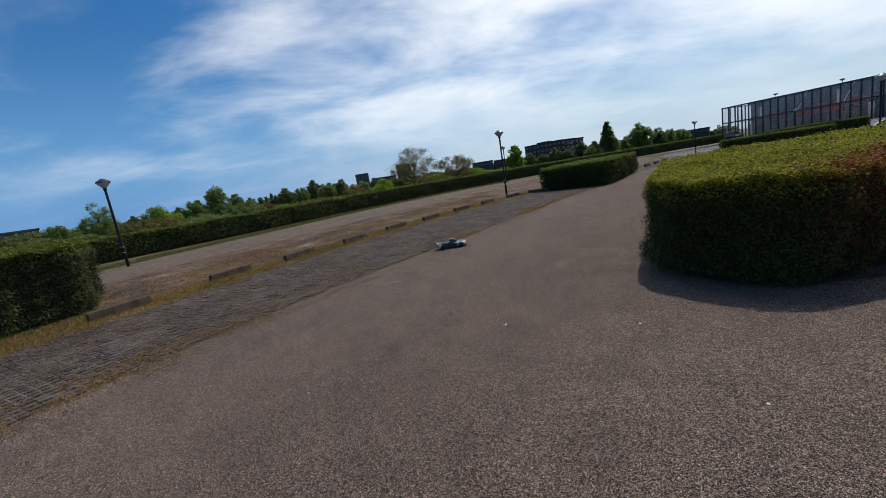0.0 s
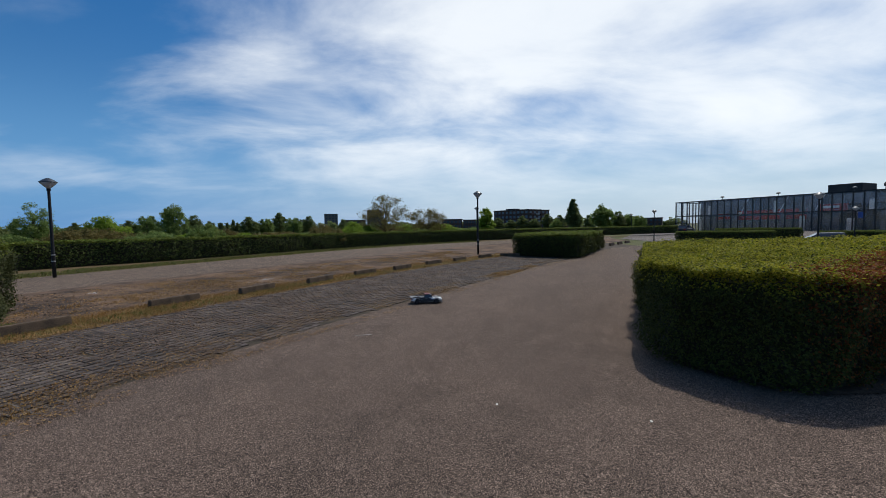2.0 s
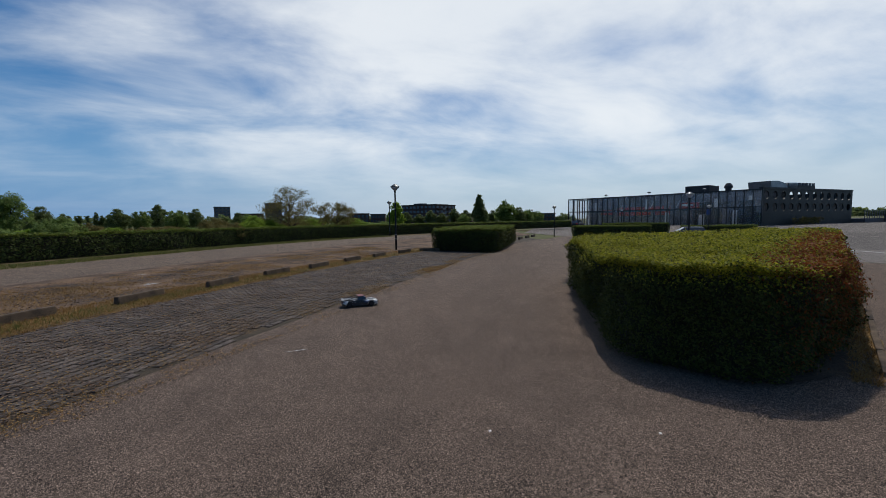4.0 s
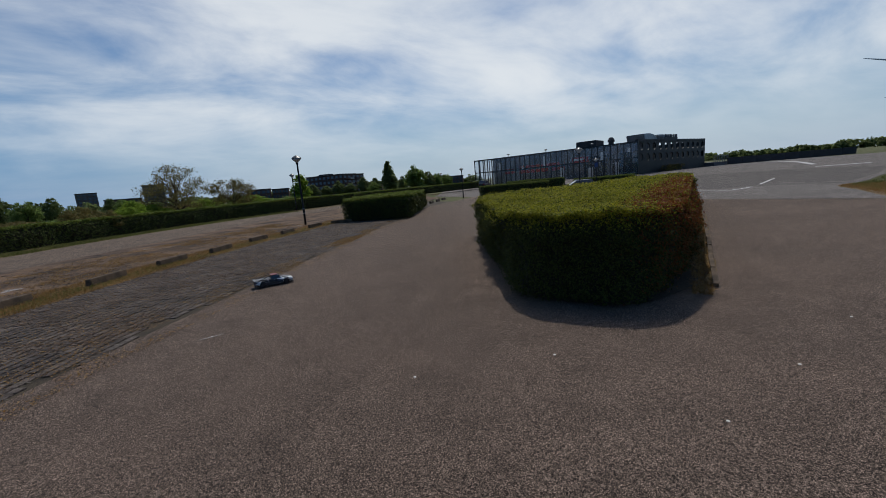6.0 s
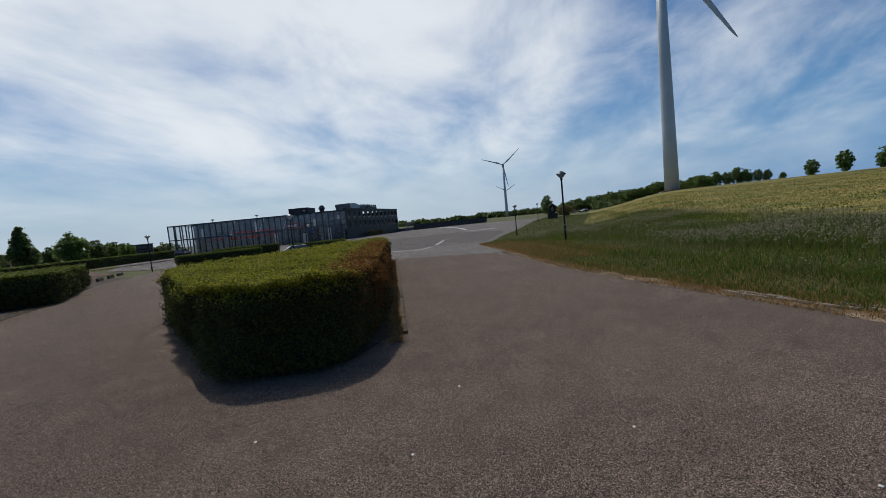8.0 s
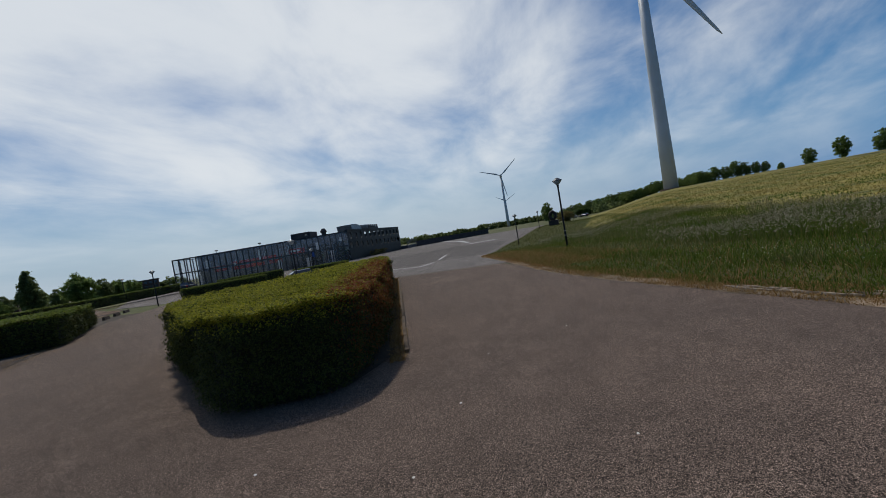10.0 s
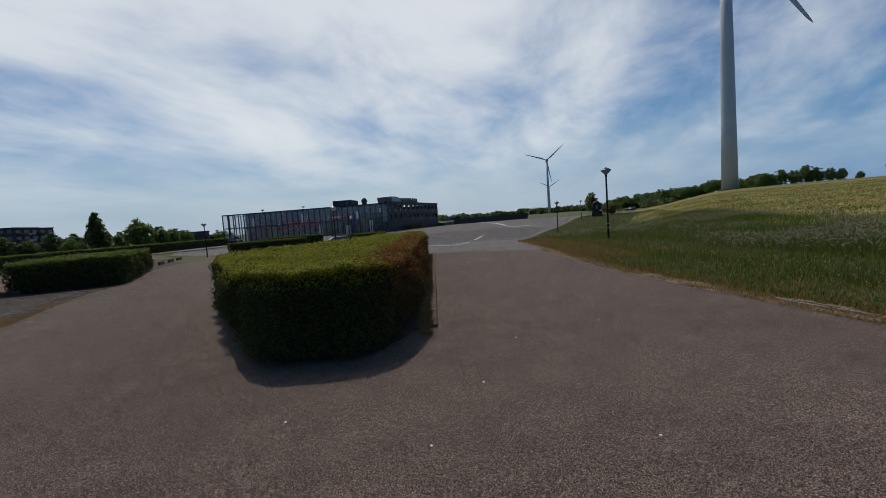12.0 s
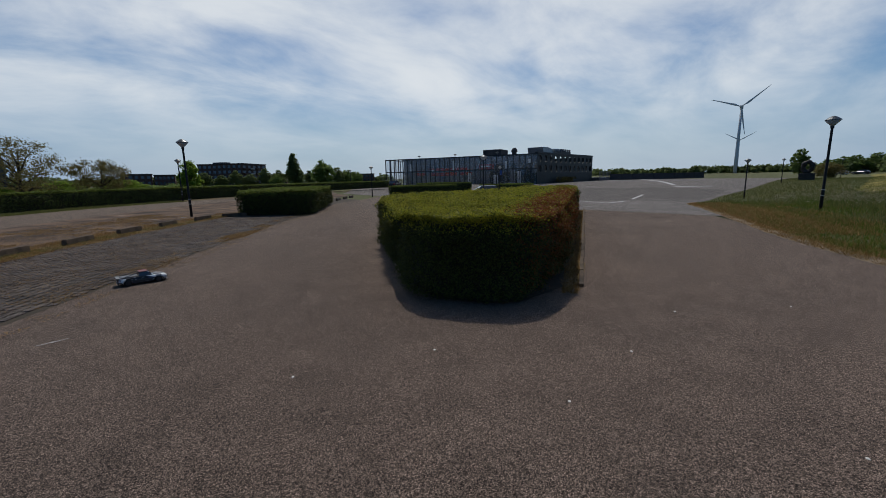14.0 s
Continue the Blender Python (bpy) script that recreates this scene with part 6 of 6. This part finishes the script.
# dry grass between the parking blocks
row = [p for p in BLOCK_LINE if -6 < p[1] < 25]
blades("grass", thin(rng, strip_points(rng, row, 62000, -0.75, 0.75), 12, 0.25), 0.060, 0.011, M_STRAW, "dry yellow grass round the parking blocks", 45, 1.1)
blades("grass", thin(rng, strip_points(rng, row, 11000, -0.1, 0.6), 12, 0.3), 0.08, 0.012, M_BLADE_DRY, "green weeds round the parking blocks", 46, 0.8)
weeds = strip_points(rng, row, 70000, -5.0, -0.2)
weeds = weeds[np.array([noise.noise((x * 0.45, y * 0.45, 7.0)) + 0.6 * noise.noise((x * 1.6, y * 1.6, 8.0)) for x, y in weeds]) > 0.10]
blades("grass", weeds, 0.035, 0.016, M_STRAW, "dead weeds on the gravel", 47, 1.6)
lane = [p for p in FAR_FAR if -5 < p[1] < 45]
blades("grass", strip_points(rng, lane, 22000, -2.2, 0.05), 0.10, 0.03, M_BLADE_DRY, "dry olive verge grass along the lane", 48, 0.9)
bed_line = [(4.6, 3.62), (16.4, 12.05)]
blades("grass", strip_points(rng, bed_line, 9000, -0.22, 0.02), 0.05, 0.012, M_STRAW, "dry grass inside the hedge edging", 49, 1.3)
brick_row = [p for p in BRICK_EDGE if -7 < p[1] < 22]
loose = strip_points(rng, brick_row, 60000, -0.55, 0.12)
patchy = np.array([noise.noise((x * 0.6, y * 0.6, 4.0)) for x, y in loose]) > -0.12 + rng.random(len(loose)) * 0.6
blades("grass", loose[patchy], 0.028, 0.009, M_STRAW, "dry weeds on the seam between bricks and asphalt", 50, 1.6)


# ---------- grit and small debris on the bays ----------
def grit(pts, size, lift, material, label, seed):
    gen = np.random.default_rng(seed)
    at = np.c_[pts, ground_z(pts[:, 0], pts[:, 1]) + lift + gen.uniform(0, 0.006, len(pts))]
    flat = np.tile([0, 0, 1.0], (len(pts), 1))
    tagged(quads("grit", leaf_quads(gen, at, flat, size, 0.45, 0.75), material), label, "grit", kind="stuff")


near_row = [p for p in BLOCK_LINE if -4 < p[1] < 24]
grit(thin(rng, strip_points(rng, near_row, 26000, 0.3, 3.8), 9, 0.25), 0.022, 0.009, M_STRAW, "pale bits of dead leaves and grit on the bricks", 71)
grit(thin(rng, strip_points(rng, near_row, 14000, 0.3, 3.8), 9, 0.25), 0.020, 0.009, M_CHIP, "dark crumbs of moss and soil on the bricks", 72)
grit(thin(rng, strip_points(rng, near_row, 30000, -5.5, -0.1), 12, 0.3), 0.036, 0.006, M_CHIP, "dark loose stones on the weedy gravel", 73)
grit(thin(rng, strip_points(rng, near_row, 22000, -5.5, -0.1), 12, 0.3), 0.034, 0.006, M_STRAW, "dead leaves and straw on the weedy gravel", 74)


dusty = strip_points(rng, near_row, 90000, 0.3, 4.2)
dusty = thin(rng, dusty[patches(dusty, 0.55, 31.0, -0.05)], 8, 0.3)
grit(dusty, 0.026, 0.009, M_DUST, "brown dust and crumbs lying over the brick bays", 77)
seam_row = [p for p in BRICK_EDGE if -6 < p[1] < 23]
seam_pts = strip_points(rng, seam_row, 60000, -0.75, 0.45)
seam_pts = thin(rng, seam_pts[patches(seam_pts, 0.8, 21.0, -0.15)], 7, 0.3)
half = len(seam_pts) // 2
grit(seam_pts[:half], 0.020, 0.010, M_STRAW, "dead leaves and straw along the sandy seam", 75)
grit(seam_pts[half:], 0.018, 0.010, M_CHIP, "dark crumbs along the sandy seam", 76)


# ---------- small litter ----------
def litter(x, y, size, spin):
    bm = bmesh.new()
    bmesh.ops.create_icosphere(bm, subdivisions=1, radius=size)
    for v in bm.verts:
        v.co.z = v.co.z * 0.35
        v.co *= 1 + 0.35 * noise.noise(v.co * 60 + Vector((spin, 0, 0)))
    ob = finish("pebble", bm, M_LITTER)
    ob.matrix_world = pose(x, y, size * 0.2, 0, 0, spin)
    tagged(ob, "small pale stone lying on the asphalt", "stone", "loose stones")


for i, (x, y) in enumerate(((3.09, 0.45), (2.51, -0.31), (2.83, -0.81), (-1.33, 6.05), (3.4, 2.1), (-3.9, 1.3), (1.9, 3.3), (0.6, 3.6), (2.2, 1.9), (4.9, 2.4), (-4.4, 0.1), (6.2, 1.6))):
    litter(x, y, 0.014 if i != 5 else 0.03, 37 * i)
bm = bmesh.new()
f = bm.faces.new([bm.verts.new((x, y, 0.006)) for x, y in ((-1.46, 6.005), (-1.31, 6.03), (-1.20, 6.07), (-1.21, 6.08), (-1.33, 6.045), (-1.47, 6.015))])
if f.normal.z < 0:
    f.normal_flip()
tagged(finish("paint_scrape", bm, M_BAND), "pale paint scrape on the asphalt", "road marking", kind="structure")


# ---------- brick parking bays ----------
def brick_bays():
    """Stack-laid pavers in columns that run across the bays, with sandy joints; the nearest ones are single pieces."""
    root = thing("brick_paving", pose(0, 0, 0), "dark grey-brown brick paving of the parking bays with open joints", "paving", kind="structure")
    bm = bmesh.new()
    box(bm, -0.054, 0.054, -0.052, 0.052, -0.03, 0.0, 0.006)
    single = bpy.data.meshes.new("brick")
    bm.to_mesh(single)
    bm.free()
    single.materials.append(M_BRICK)
    rng = random.Random(8)
    left, right = along(BLOCK_LINE, 0.02), along(BRICK_EDGE, 0.02)
    lp, rp = np.array([p for p, _ in left]), np.array([p for p, _ in right])
    verts, faces, sand, sand_faces = [], [], [], []
    made = 0
    for p, d in along(BLOCK_LINE, 0.120):
        if p.y < -6 or p.y > 33:
            continue
        n = Vector((d.y, -d.x))
        rel = rp - np.array(p)
        t = rel @ np.array(d)
        k = np.argmin(np.abs(t) + 1e-3 * np.abs(rel @ np.array(n)))
        reach = float(rel[k] @ np.array(n))
        reach += 0.30 * noise.noise((p.x * 0.9, p.y * 0.9, 14.0)) + 0.22 * noise.noise((p.x * 3.3, p.y * 3.3, 15.0))
        if reach < 0.5:
            continue
        s, i = 0.25, 0
        c = 0.3
        while c < reach - 0.1:
            run = rng.uniform(0.12, 0.5)
            if rng.random() < 0.72:
                a0, a1 = p + n * c + d * 0.060, p + n * min(c + run, reach - 0.06) + d * 0.060
                wd = d * rng.uniform(0.003, 0.009)
                k0 = len(sand)
                sand.extend([(*(a0 - wd), 0.0015), (*(a1 - wd), 0.0015), (*(a1 + wd), 0.0035), (*(a0 + wd), 0.0035)])
                sand_faces.append((k0, k0 + 1, k0 + 2, k0 + 3))
            c += run
        ang = math.degrees(math.atan2(d.y, d.x))
        while s < reach - 0.06:
            q = p + n * s
            z = 0.003 + 0.002 * noise.noise((q.x * 0.8, q.y * 0.8, 0)) + rng.uniform(-0.004, 0.004)
            lost = noise.noise((q.x * 1.3, q.y * 1.3, 9.0)) > 0.72
            if not lost and not (2.0 < q.y - 24.0 + 0.4 * (q.x - 3) and q.y > 23.4):
                if made < 300 and -1.0 < q.y < 5.0 and reach - s < 1.0:
                    ob = new("brick", single)
                    ob.parent = root
                    ob.matrix_basis = pose(q.x, q.y, z, rng.uniform(-1.2, 1.2), rng.uniform(-1.2, 1.2), ang + rng.uniform(-1.5, 1.5))
                    made += 1
                else:
                    a = radians(ang + rng.uniform(-1.5, 1.5))
                    u, v = Vector((math.cos(a), math.sin(a))), Vector((-math.sin(a), math.cos(a)))
                    b = len(verts)
                    for sc, zz in ((1.0, z - 0.03), (1.0, z - 0.005), (0.94, z)):
                        for x, y in ((-0.054, -0.052), (0.054, -0.052), (0.054, 0.052), (-0.054, 0.052)):
                            w = q + u * (x * (1 - (1 - sc) * 0.5)) + v * (y * sc)
                            verts.append((w.x, w.y, zz + rng.uniform(-0.001, 0.001)))
                    for r in (0, 4):
                        for j in range(4):
                            faces.append((b + r + j, b + r + (j + 1) % 4, b + r + 4 + (j + 1) % 4, b + r + 4 + j))
                    faces.append((b + 8, b + 9, b + 10, b + 11))
            s += 0.146
            i += 1
    mesh = bpy.data.meshes.new("brick_field")
    mesh.from_pydata(verts, [], faces)
    mesh.materials.append(M_BRICK_JOINED)
    ob = new("brick_field", mesh)
    ob.parent = root
    tagged(ob, kind="stuff")
    mesh = bpy.data.meshes.new("joint_sand")
    mesh.from_pydata(sand, [], sand_faces)
    mesh.materials.append(M_SAND)
    ob = new("joint_sand", mesh)
    ob.parent = root
    tagged(ob, kind="stuff")


brick_bays()
